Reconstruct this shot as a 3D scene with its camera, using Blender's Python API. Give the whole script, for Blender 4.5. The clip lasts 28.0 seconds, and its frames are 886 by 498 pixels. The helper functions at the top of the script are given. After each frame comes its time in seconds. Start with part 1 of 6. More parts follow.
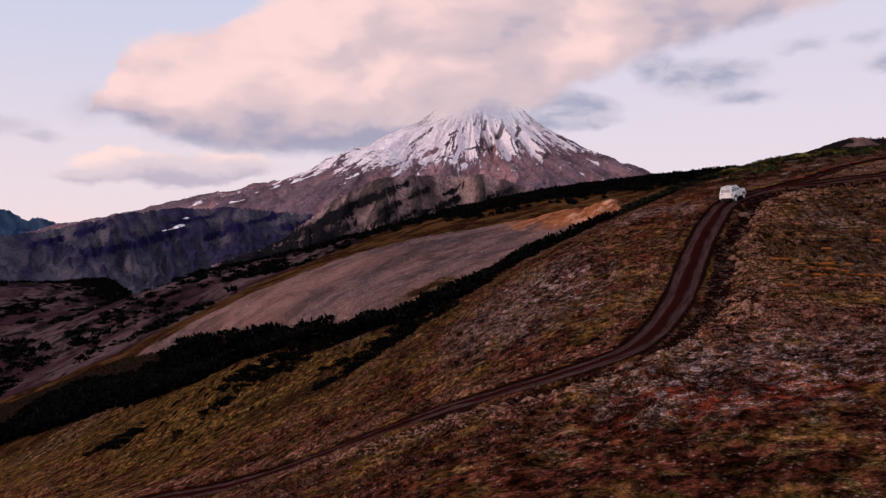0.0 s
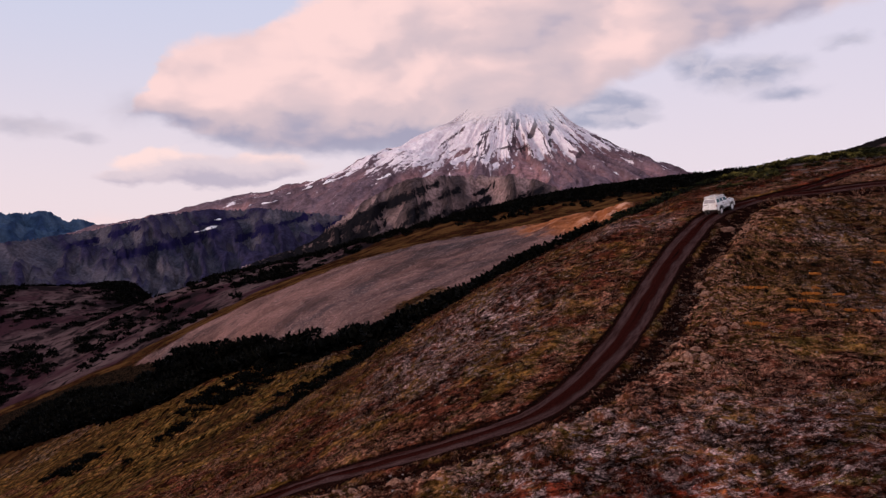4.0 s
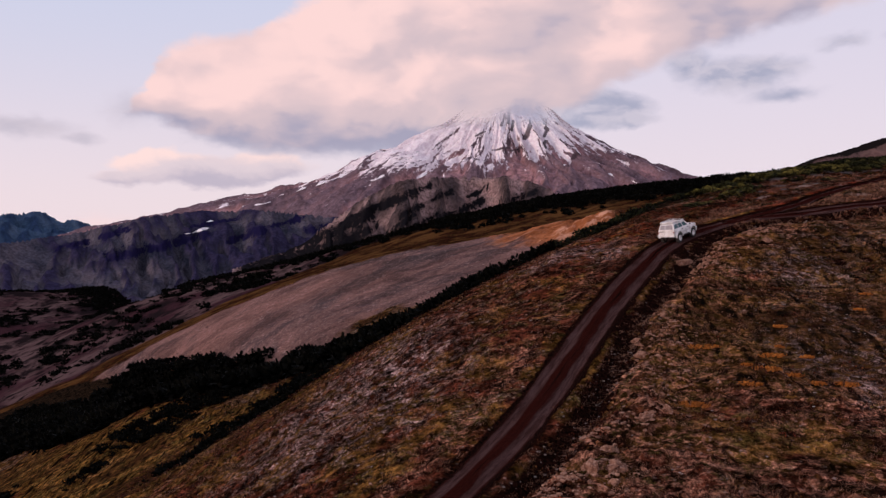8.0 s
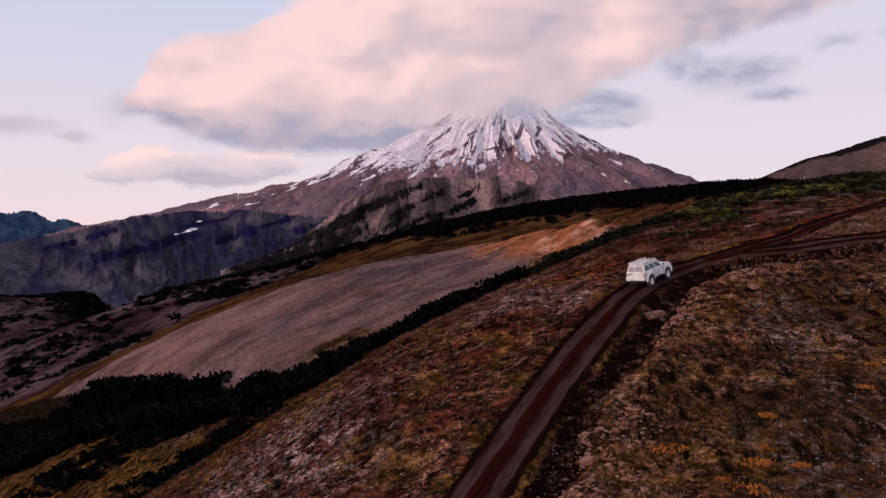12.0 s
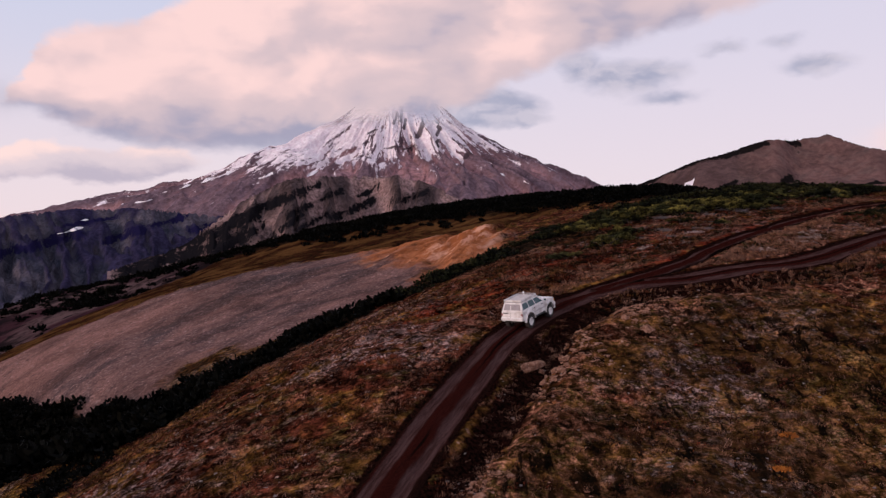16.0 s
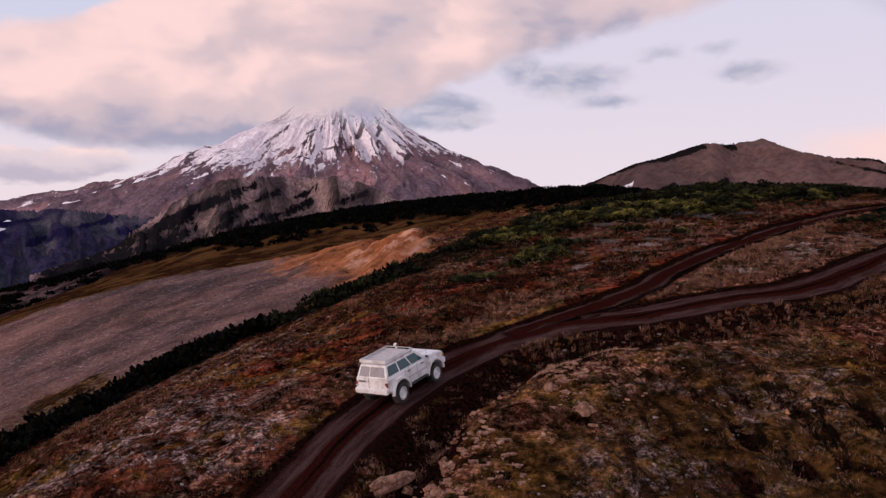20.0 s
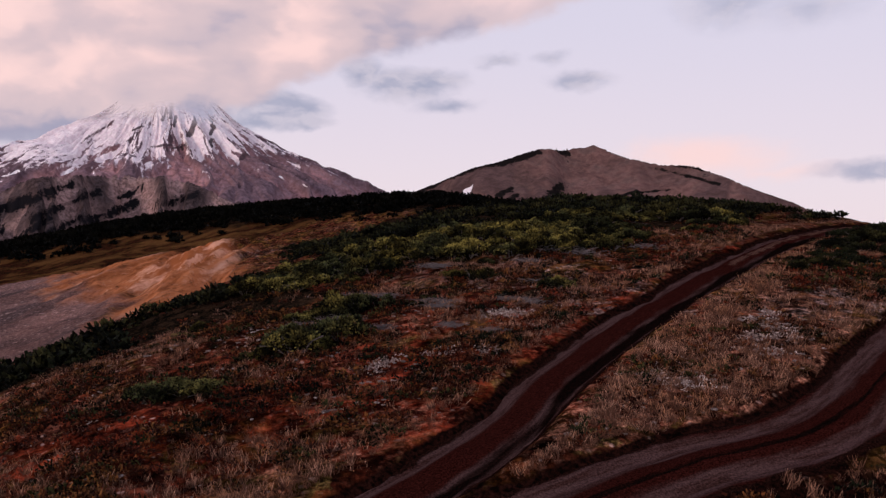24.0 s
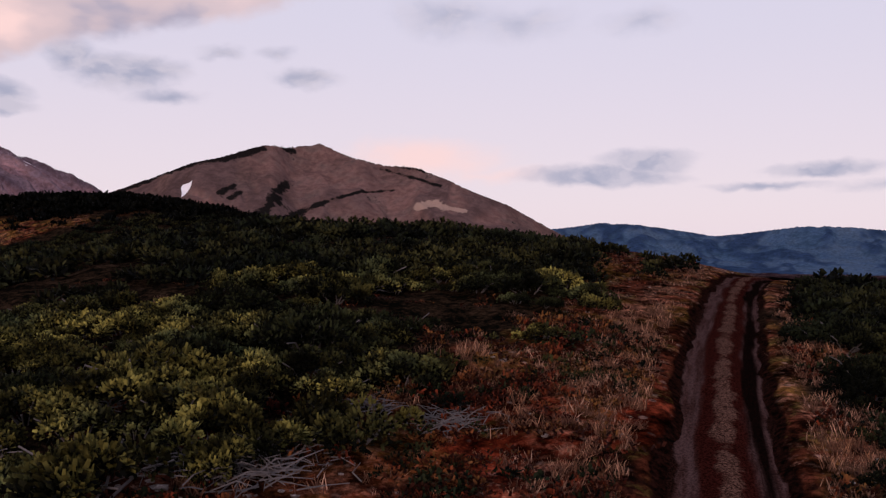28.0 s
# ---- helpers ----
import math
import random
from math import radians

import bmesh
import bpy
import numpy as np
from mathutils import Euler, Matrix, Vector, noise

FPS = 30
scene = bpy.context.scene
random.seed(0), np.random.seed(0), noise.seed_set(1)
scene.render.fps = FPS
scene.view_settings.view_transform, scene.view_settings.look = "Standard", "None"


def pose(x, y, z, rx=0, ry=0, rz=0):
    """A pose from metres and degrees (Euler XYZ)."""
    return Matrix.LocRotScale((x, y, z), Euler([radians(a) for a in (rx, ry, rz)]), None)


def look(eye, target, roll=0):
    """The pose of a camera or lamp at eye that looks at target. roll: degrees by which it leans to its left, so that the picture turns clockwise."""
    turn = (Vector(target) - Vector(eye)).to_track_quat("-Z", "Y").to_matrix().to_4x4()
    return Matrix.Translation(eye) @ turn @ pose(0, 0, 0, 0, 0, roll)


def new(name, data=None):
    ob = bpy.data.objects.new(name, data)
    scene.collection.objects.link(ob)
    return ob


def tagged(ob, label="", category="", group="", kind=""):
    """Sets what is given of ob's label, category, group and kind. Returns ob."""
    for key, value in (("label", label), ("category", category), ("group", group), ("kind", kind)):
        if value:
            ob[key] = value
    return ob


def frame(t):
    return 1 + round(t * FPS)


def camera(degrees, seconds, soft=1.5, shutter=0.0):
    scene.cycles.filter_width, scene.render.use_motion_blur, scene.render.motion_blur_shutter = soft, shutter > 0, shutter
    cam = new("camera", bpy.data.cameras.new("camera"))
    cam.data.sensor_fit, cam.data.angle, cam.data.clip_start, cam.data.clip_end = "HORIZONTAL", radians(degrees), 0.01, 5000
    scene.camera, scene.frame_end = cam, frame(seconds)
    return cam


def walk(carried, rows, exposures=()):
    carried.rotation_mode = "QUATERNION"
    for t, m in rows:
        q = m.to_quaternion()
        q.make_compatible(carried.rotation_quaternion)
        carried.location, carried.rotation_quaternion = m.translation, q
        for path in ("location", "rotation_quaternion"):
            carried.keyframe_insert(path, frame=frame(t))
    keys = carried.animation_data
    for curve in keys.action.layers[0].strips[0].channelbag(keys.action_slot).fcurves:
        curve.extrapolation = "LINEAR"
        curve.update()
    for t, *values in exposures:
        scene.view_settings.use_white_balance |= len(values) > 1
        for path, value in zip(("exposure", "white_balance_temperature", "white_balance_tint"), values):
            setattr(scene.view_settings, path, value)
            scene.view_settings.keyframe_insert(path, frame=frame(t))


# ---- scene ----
cam = camera(54.7, 28.0, soft=1.35)
METRES, EYE, TILT, LEAN, TURN = 130.0, 12.0, -1.0, 0.0, 0.0
ROWS = [
    (0.0, 0.0, 0.0, 0.0, -0.0, 0.0, 0.0),
    (0.5, 0.0135, 0.0165, 0.0027, 0.92, -0.04, 0.0),
    (1.0, 0.0232, 0.0267, 0.0059, 1.82, -0.03, 0.03),
    (1.5, 0.0326, 0.037, 0.0092, 2.49, -0.07, 0.02),
    (2.0, 0.0408, 0.0474, 0.0118, 2.5, -0.05, -0.01),
    (2.5, 0.0495, 0.0577, 0.0128, 2.48, -0.08, -0.0),
    (3.0, 0.0571, 0.0676, 0.0131, 2.46, -0.07, 0.13),
    (3.5, 0.0652, 0.079, 0.0139, 2.45, -0.05, 0.14),
    (5.5, 0.0947, 0.1281, 0.024, 2.38, -0.0, 0.04),
    (6.0, 0.1015, 0.141, 0.0271, 2.36, -0.0, 0.07),
    (6.5, 0.1081, 0.1534, 0.0297, 2.33, 0.02, -0.01),
    (7.0, 0.1144, 0.1655, 0.0319, 2.32, 0.04, 0.04),
    (7.5, 0.1202, 0.1772, 0.034, 2.29, 0.02, 0.02),
    (8.0, 0.1256, 0.1885, 0.0372, 2.28, 0.01, 0.07),
    (8.5, 0.1303, 0.1994, 0.0409, 2.24, 0.0, 0.06),
    (9.0, 0.1353, 0.2104, 0.0444, 2.21, -0.03, 0.08),
    (9.5, 0.1397, 0.2213, 0.0478, 2.18, -0.03, 0.09),
    (10.0, 0.143, 0.2324, 0.0512, 2.15, -0.04, 0.15),
    (10.5, 0.147, 0.2433, 0.0544, 2.11, -0.03, 0.11),
    (11.0, 0.1509, 0.2541, 0.0575, 2.06, -0.01, 0.13),
    (11.5, 0.1547, 0.2649, 0.0605, 1.95, -0.05, 0.1),
    (13.5, 0.1672, 0.3074, 0.0714, 0.74, -0.12, 0.07),
    (14.0, 0.1706, 0.3173, 0.0738, -0.36, -0.15, 0.09),
    (14.5, 0.1739, 0.3267, 0.0757, -1.75, -0.17, 0.11),
    (15.0, 0.1771, 0.336, 0.0776, -3.13, -0.17, 0.14),
    (15.5, 0.1805, 0.3459, 0.0792, -4.22, -0.2, 0.17),
    (16.0, 0.1847, 0.3584, 0.0802, -4.69, -0.2, 0.11),
    (16.5, 0.1896, 0.3728, 0.0809, -4.8, -0.14, 0.14),
    (17.0, 0.1945, 0.3895, 0.082, -5.19, -0.12, 0.13),
    (17.5, 0.1997, 0.4065, 0.0821, -5.73, -0.12, 0.09),
    (18.0, 0.2056, 0.4243, 0.0832, -6.21, -0.09, 0.14),
    (18.5, 0.2121, 0.4439, 0.0839, -6.73, -0.06, 0.1),
    (19.0, 0.2192, 0.4643, 0.085, -7.35, -0.04, 0.1),
    (19.5, 0.2266, 0.4846, 0.0865, -7.89, -0.02, -0.03),
    (20.0, 0.2334, 0.5046, 0.0879, -8.53, -0.09, 0.1),
    (20.5, 0.2401, 0.5254, 0.0895, -9.35, -0.08, 0.23),
    (21.0, 0.2473, 0.5462, 0.0917, -10.54, -0.05, 0.16),
    (21.5, 0.2544, 0.5678, 0.094, -11.99, -0.02, 0.2),
    (23.5, 0.2906, 0.6616, 0.1043, -17.69, 0.02, 0.13),
    (24.0, 0.3014, 0.6867, 0.1074, -19.09, 0.02, 0.19),
    (24.5, 0.3125, 0.7119, 0.1106, -20.67, 0.02, 0.19),
    (25.0, 0.3242, 0.737, 0.1138, -22.85, 0.02, 0.15),
    (25.5, 0.3368, 0.7621, 0.1168, -25.34, 0.03, 0.16),
    (26.0, 0.35, 0.787, 0.1199, -27.85, -0.0, 0.18),
    (26.5, 0.3652, 0.8136, 0.1231, -30.49, -0.01, 0.17),
    (27.0, 0.381, 0.8386, 0.1266, -32.8, -0.05, 0.14),
    (27.5, 0.398, 0.864, 0.1303, -35.02, -0.1, 0.12),
    (28.0, 0.4155, 0.8884, 0.1334, -37.26, -0.17, 0.15),
]
walk(cam, [(t, pose(0, 0, EYE, TILT, LEAN, TURN) @ pose(METRES * x, METRES * y, METRES * z, 90 + pitch, roll, yaw)) for t, x, y, z, yaw, pitch, roll in ROWS])

# ---- light ----
SUN_AZIMUTH, SUN_HEIGHT = 232.0, 9.0          # degrees, clockwise from +y, and above the horizon
world = bpy.data.worlds.new("dusk_sky")
scene.world = world
world.use_nodes = True
wn, wl = world.node_tree.nodes, world.node_tree.links
wn.clear()


def wmath(op, a, b=None, c=None, clamp=False):
    n = wn.new("ShaderNodeMath")
    n.operation, n.use_clamp = op, clamp
    for i, v in enumerate((a, b, c)):
        if v is None:
            continue
        if isinstance(v, (int, float)):
            n.inputs[i].default_value = v
        else:
            wl.new(v, n.inputs[i])
    return n.outputs[0]


def wvec(op, a, b=None, c=None):
    n = wn.new("ShaderNodeVectorMath")
    n.operation = op
    for i, v in enumerate((a, b, c)):
        if v is None:
            continue
        if isinstance(v, tuple):
            n.inputs[i].default_value = v
        else:
            wl.new(v, n.inputs[i])
    return n.outputs["Value"] if op == "LENGTH" else n.outputs[0]


def wnoise(vector, scale, detail=6.0, rough=0.55, distortion=0.0):
    n = wn.new("ShaderNodeTexNoise")
    n.inputs["Scale"].default_value, n.inputs["Detail"].default_value = scale, detail
    n.inputs["Roughness"].default_value, n.inputs["Distortion"].default_value = rough, distortion
    wl.new(vector, n.inputs["Vector"])
    return n.outputs["Fac"]


def wstep(value, lo, hi, out_lo=0.0, out_hi=1.0):
    n = wn.new("ShaderNodeMapRange")
    n.interpolation_type = "SMOOTHSTEP"
    for i, v in enumerate((lo, hi, out_lo, out_hi)):
        n.inputs[i + 1].default_value = v
    wl.new(value, n.inputs[0])
    return n.outputs[0]


def wmix(fac, a, b):
    n = wn.new("ShaderNodeMix")
    n.data_type = "RGBA"
    for s, v in ((n.inputs[0], fac), (n.inputs[6], a), (n.inputs[7], b)):
        if isinstance(v, (int, float)):
            s.default_value = v
        elif isinstance(v, tuple):
            s.default_value = (*v, 1)
        else:
            wl.new(v, s)
    return n.outputs[2]


way = wn.new("ShaderNodeTexCoord").outputs["Generated"]
sep = wn.new("ShaderNodeSeparateXYZ")
wl.new(way, sep.inputs[0])
azimuth = wmath("MULTIPLY", wmath("ARCTAN2", sep.outputs[0], sep.outputs[1]), 57.2958)
height_deg = wmath("MULTIPLY", wmath("ARCSINE", sep.outputs[2]), 57.2958)
sky = wn.new("ShaderNodeTexSky")
sky.sky_type, sky.sun_disc = "NISHITA", False
sky.sun_elevation, sky.sun_rotation = radians(SUN_HEIGHT), radians(SUN_AZIMUTH)
sky.altitude = 900
clear = wvec("SCALE", sky.outputs[0])
clear.node.inputs["Scale"].default_value = 0.08
# high thin veil of cirrus that whitens the dusk sky
veil = wmix(wstep(height_deg, 0.0, 17.0), (0.88, 0.73, 0.79), (0.64, 0.66, 0.84))
veil = wmix(wstep(azimuth, -16.0, 22.0, 0.0, 0.5), veil, (0.80, 0.69, 0.80))
sky_colour = wmix(0.9, clear, veil)
# clouds: puffs by azimuth and height in degrees, with half-widths
plane = wn.new("ShaderNodeCombineXYZ")
wl.new(azimuth, plane.inputs[0])
wl.new(height_deg, plane.inputs[1])
def wwarp(vector, stretch, amount):
    n = wn.new("ShaderNodeTexNoise")
    n.inputs["Scale"].default_value, n.inputs["Detail"].default_value, n.inputs["Roughness"].default_value = 1.0, 4.0, 0.5
    wl.new(wvec("MULTIPLY", vector, (*stretch, 1.0)), n.inputs["Vector"])
    return wvec("MULTIPLY_ADD", n.outputs["Color"], (*amount, 0.0), (-amount[0] / 2, -amount[1] / 2, 0.0))


def wedge(value, points, lo, hi):
    """A height in degrees that follows the azimuth from point to point."""
    n = wn.new("ShaderNodeValToRGB")
    span = points[-1][0] - points[0][0]
    marks = n.color_ramp.elements
    while len(marks) < len(points):
        marks.new(0.5)
    for mark, (a, e) in zip(marks, points):
        mark.position = (a - points[0][0]) / span
        mark.color = [(e - lo) / (hi - lo)] * 3 + [1]
    wl.new(wmath("DIVIDE", wmath("SUBTRACT", value, points[0][0]), span), n.inputs[0])
    return wmath("ADD", wmath("MULTIPLY", n.outputs[0], hi - lo), lo)


# coarse folds and fine fraying of the cloud edges
folds = wvec("ADD", plane.outputs[0], wwarp(plane.outputs[0], (0.22, 0.40), (2.6, 1.5)))
bent = wvec("ADD", folds, wwarp(plane.outputs[0], (0.75, 1.3), (1.3, 0.75)))
bent_sep = wn.new("ShaderNodeSeparateXYZ")
wl.new(bent, bent_sep.inputs[0])
bent_az, bent_el = bent_sep.outputs[0], bent_sep.outputs[1]
billow = wnoise(wvec("MULTIPLY", bent, (0.16, 0.26, 1.0)), 1.0, 4.0, 0.5, 0.3)
billow_fine = wnoise(wvec("MULTIPLY", bent, (0.45, 0.75, 1.0)), 1.0, 4.0, 0.5, 0.2)


def cloud_cover(puffs, ragged=0.5):
    total = None
    for a, e, ra, re, weight in puffs:
        d = wvec("LENGTH", wvec("MULTIPLY_ADD", bent, (1 / ra, 1 / re, 0.0), (-a / ra, -e / re, 0.0)))
        v = wmath("MULTIPLY", wmath("SUBTRACT", 1.0, d), weight)
        total = v if total is None else wmath("SMOOTH_MAX", total, v, 0.2)
    return wmath("ADD", total, wmath("MULTIPLY", wmath("SUBTRACT", billow_fine, 0.5), ragged))


# the great lit bank that caps the volcano: its upper and lower outline by azimuth
BANK_TOP = [(-60, 0), (-23.6, 6.0), (-21.5, 9.4), (-20.6, 11.4), (-18.5, 12.3), (-14.8, 12.7), (-13.2, 14.0), (-10.5, 15.2), (-5, 19), (5, 25), (25, 28), (45, 22), (70, 8)]
BANK_FOOT = [(-60, 6), (-23.6, 7.4), (-21.2, 7.6), (-19.5, 6.9), (-17.5, 6.0), (-13.0, 5.5), (-9.0, 5.3), (-3.0, 6.0), (3.0, 7.2), (7.2, 8.6), (10.2, 10.4), (14.0, 11.5), (19.5, 12.7), (24.5, 13.6), (29.0, 15.6), (70, 26)]
bank_top, bank_foot = wedge(bent_az, BANK_TOP, 0.0, 30.0), wedge(bent_az, BANK_FOOT, 0.0, 30.0)
bank = wmath("MULTIPLY", wstep(wmath("SUBTRACT", bank_top, bent_el), -0.35, 0.7), wstep(wmath("SUBTRACT", bent_el, bank_foot), -0.45, 0.75))
above_foot = wmath("SUBTRACT", bent_el, bank_foot)
swell = wnoise(wvec("MULTIPLY", folds, (0.11, 0.19, 1.0)), 1.0, 3.0, 0.45, 0.3)
lit = wnoise(wvec("MULTIPLY_ADD", folds, (0.11, 0.19, 1.0), (-0.14, 0.17, 0.0)), 1.0, 3.0, 0.45, 0.3)
relief = wmath("SUBTRACT", swell, lit)
shade = wmath("ADD", wstep(bent_el, 5.6, 9.6, -0.42, 0.16), wmath("MULTIPLY", relief, 1.5))
shade = wmath("ADD", shade, wmath("MULTIPLY", wmath("SUBTRACT", billow, 0.5), 0.85))
shade = wmath("ADD", shade, wstep(azimuth, -12.0, 2.0, 0.12, -0.13))
shade = wmath("ADD", shade, wmath("MULTIPLY", wstep(azimuth, -5.0, 1.0), wstep(height_deg, 6.6, 9.4, 0.22, 0.0)))
shade = wmath("ADD", shade, wstep(above_foot, 0.0, 2.2, -0.10, 0.0))
shade = wmath("ADD", shade, wstep(height_deg, 12.5, 16.0, 0.0, 0.10))
bank_colour = wmix(wstep(shade, -0.36, -0.02), (0.375, 0.355, 0.475), (0.655, 0.515, 0.555))
bank_colour = wmix(wstep(shade, -0.06, 0.36), bank_colour, (0.94, 0.665, 0.65))
bank_colour = wmix(wstep(azimuth, 14.0, 30.0, 0.0, 0.6), bank_colour, (0.68, 0.56, 0.62))
# grey scud below and beside it, low lit puffs, and a far glow
SCUD = [(7.6, 8.2, 3.8, 1.5, 2.2), (5.0, 8.4, 3.4, 1.5, 1.8), (9.6, 7.4, 2.2, 0.6, 1.3), (-13.0, 6.3, 5.0, 0.9, 0.9), (-7.0, 6.3, 4.6, 1.2, 1.2), (16.6, 9.9, 3.4, 1.3, 1.5), (14.0, 10.7, 1.9, 1.1, 1.3), (18.6, 10.2, 2.4, 0.9, 1.1), (19.4, 8.6, 2.2, 0.6, 0.9),
        (22.6, 11.4, 1.6, 0.5, 0.8), (28.0, 10.0, 2.3, 0.75, 1.1), (26.3, 11.6, 1.2, 0.5, 0.6), (-28.6, 6.5, 3.3, 0.75, 1.0), (-25.4, 6.0, 1.3, 0.45, 0.7), (-22.4, 8.0, 1.6, 1.0, 0.5),
        (48.0, 3.9, 5.6, 0.75, 1.4), (50.6, 4.9, 3.2, 1.0, 1.3), (61.6, 4.2, 3.6, 0.55, 1.2), (58.0, 3.2, 3.8, 0.35, 0.8), (65.0, 3.1, 3.0, 0.35, 0.6), (37.5, 14.2, 3.4, 1.2, 0.6), (42.5, 13.8, 3.0, 1.0, 0.45), (50.0, 13.6, 2.2, 0.8, 0.45)]
PUFFS = [(-20.8, 4.5, 2.5, 1.3, 1.5), (-17.5, 4.1, 4.4, 1.15, 1.4), (-13.8, 4.5, 3.6, 1.15, 1.3), (-22.5, 3.7, 2.4, 0.55, 1.0)]
GLOW = [(36.0, 5.0, 6.5, 1.7, 1.0), (41.0, 4.0, 6.0, 0.7, 0.5), (-24.0, 0.6, 7.0, 0.9, 0.4)]
grey, puffs, glow = cloud_cover(SCUD, 0.55), cloud_cover(PUFFS, 0.55), cloud_cover(GLOW, 0.4)
scud_colour = wmix(wstep(billow_fine, 0.36, 0.64), (0.37, 0.38, 0.51), (0.57, 0.53, 0.63))
scud_colour = wmix(wstep(azimuth, -24.0, -16.0, 0.65, 0.0), scud_colour, (0.62, 0.54, 0.61))
puff_shade = wmath("ADD", wstep(bent_el, 3.2, 5.4, -0.3, 0.22), wmath("ADD", wmath("MULTIPLY", wmath("SUBTRACT", billow_fine, 0.5), 0.5), wstep(azimuth, -22.0, -18.0, 0.18, 0.0)))
puff_colour = wmix(wstep(puff_shade, -0.30, 0.02), (0.50, 0.44, 0.54), (0.72, 0.60, 0.65))
puff_colour = wmix(wstep(puff_shade, 0.0, 0.34), puff_colour, (0.97, 0.72, 0.69))
sky_colour = wmix(wstep(glow, -0.1, 0.9, 0.0, 0.75), sky_colour, (0.97, 0.67, 0.64))
sky_colour = wmix(wstep(puffs, -0.10, 0.42, 0.0, 0.92), sky_colour, puff_colour)
sky_colour = wmix(wstep(grey, -0.30, 0.85, 0.0, 0.92), sky_colour, scud_colour)
sky_colour = wmix(bank, sky_colour, bank_colour)
background = wn.new("ShaderNodeBackground")
wl.new(sky_colour, background.inputs[0])
background.inputs[1].default_value = 1.05
wl.new(background.outputs[0], wn.new("ShaderNodeOutputWorld").inputs[0])

sun_data = bpy.data.lights.new("sun", "SUN")
sun_data.energy, sun_data.angle, sun_data.color = 1.7, radians(14), (1.0, 0.74, 0.64)
sun = new("sun", sun_data)
_a, _h = radians(SUN_AZIMUTH), radians(SUN_HEIGHT)
sun.matrix_world = look((math.sin(_a) * math.cos(_h) * 100, math.cos(_a) * math.cos(_h) * 100, math.sin(_h) * 100), (0, 0, 0))


# ---- materials ----
def material(name, rough=0.8, metal=0.0):
    m = bpy.data.materials.new(name)
    m.use_nodes = True
    m.node_tree.nodes["Principled BSDF"].inputs["Roughness"].default_value = rough
    m.node_tree.nodes["Principled BSDF"].inputs["Metallic"].default_value = metal
    return m


class Nodes:
    """Short ways to wire one material's nodes."""

    def __init__(self, m):
        self.n, self.l, self.m = m.node_tree.nodes, m.node_tree.links, m
        self.shader = self.n["Principled BSDF"]
        self.place = self.n.new("ShaderNodeNewGeometry").outputs["Position"]

    def put(self, value, socket):
        if isinstance(value, (int, float)):
            socket.default_value = value
        elif isinstance(value, tuple):
            socket.default_value = (*value, 1) if len(value) == 3 and socket.type == "RGBA" else value
        else:
            self.l.new(value, socket)

    def noise(self, scale, detail=4.0, rough=0.55, stretch=None, distortion=0.0, turn=None):
        n = self.n.new("ShaderNodeTexNoise")
        n.inputs["Scale"].default_value, n.inputs["Detail"].default_value = scale, detail
        n.inputs["Roughness"].default_value, n.inputs["Distortion"].default_value = rough, distortion
        v = self.place
        if turn is not None:
            spin = self.n.new("ShaderNodeVectorRotate")
            spin.rotation_type = "Z_AXIS"
            spin.inputs["Angle"].default_value = radians(turn)
            self.l.new(v, spin.inputs["Vector"])
            v = spin.outputs[0]
        if stretch:
            s = self.n.new("ShaderNodeVectorMath")
            s.operation = "MULTIPLY"
            s.inputs[1].default_value = stretch
            self.l.new(v, s.inputs[0])
            v = s.outputs[0]
        self.l.new(v, n.inputs["Vector"])
        return n.outputs["Fac"]

    def cells(self, scale):
        n = self.n.new("ShaderNodeTexVoronoi")
        n.inputs["Scale"].default_value = scale
        self.l.new(self.place, n.inputs["Vector"])
        return n.outputs["Distance"], n.outputs["Color"]

    def math(self, op, a, b=0.0, clamp=False):
        n = self.n.new("ShaderNodeMath")
        n.operation, n.use_clamp = op, clamp
        self.put(a, n.inputs[0])
        self.put(b, n.inputs[1])
        return n.outputs[0]

    def step(self, value, lo, hi, out_lo=0.0, out_hi=1.0):
        n = self.n.new("ShaderNodeMapRange")
        n.interpolation_type = "SMOOTHSTEP"
        for i, v in enumerate((lo, hi, out_lo, out_hi)):
            n.inputs[i + 1].default_value = v
        self.l.new(value, n.inputs[0])
        return n.outputs[0]

    def mix(self, fac, a, b):
        n = self.n.new("ShaderNodeMix")
        n.data_type = "RGBA"
        self.put(fac, n.inputs[0])
        self.put(a, n.inputs[6])
        self.put(b, n.inputs[7])
        return n.outputs[2]

    def scale(self, a, factor):
        n = self.n.new("ShaderNodeVectorMath")
        n.operation = "SCALE"
        self.put(a, n.inputs[0])
        self.put(factor, n.inputs["Scale"])
        return n.outputs[0]

    def attribute(self, name):
        n = self.n.new("ShaderNodeAttribute")
        n.attribute_name = name
        return n.outputs["Fac"]

    def axis(self, i):
        n = self.n.new("ShaderNodeSeparateXYZ")
        self.l.new(self.place, n.inputs[0])
        return n.outputs[i]

    def slope(self):
        n = self.n.new("ShaderNodeSeparateXYZ")
        self.l.new(self.n.new("ShaderNodeNewGeometry").outputs["Normal"], n.inputs[0])
        return n.outputs

    def island(self):
        return self.n.new("ShaderNodeNewGeometry").outputs["Random Per Island"]

    def object_random(self):
        return self.n.new("ShaderNodeObjectInfo").outputs["Random"]

    def bump(self, value, strength, distance):
        n = self.n.new("ShaderNodeBump")
        n.inputs["Strength"].default_value, n.inputs["Distance"].default_value = strength, distance
        self.l.new(value, n.inputs["Height"])
        self.l.new(n.outputs[0], self.shader.inputs["Normal"])

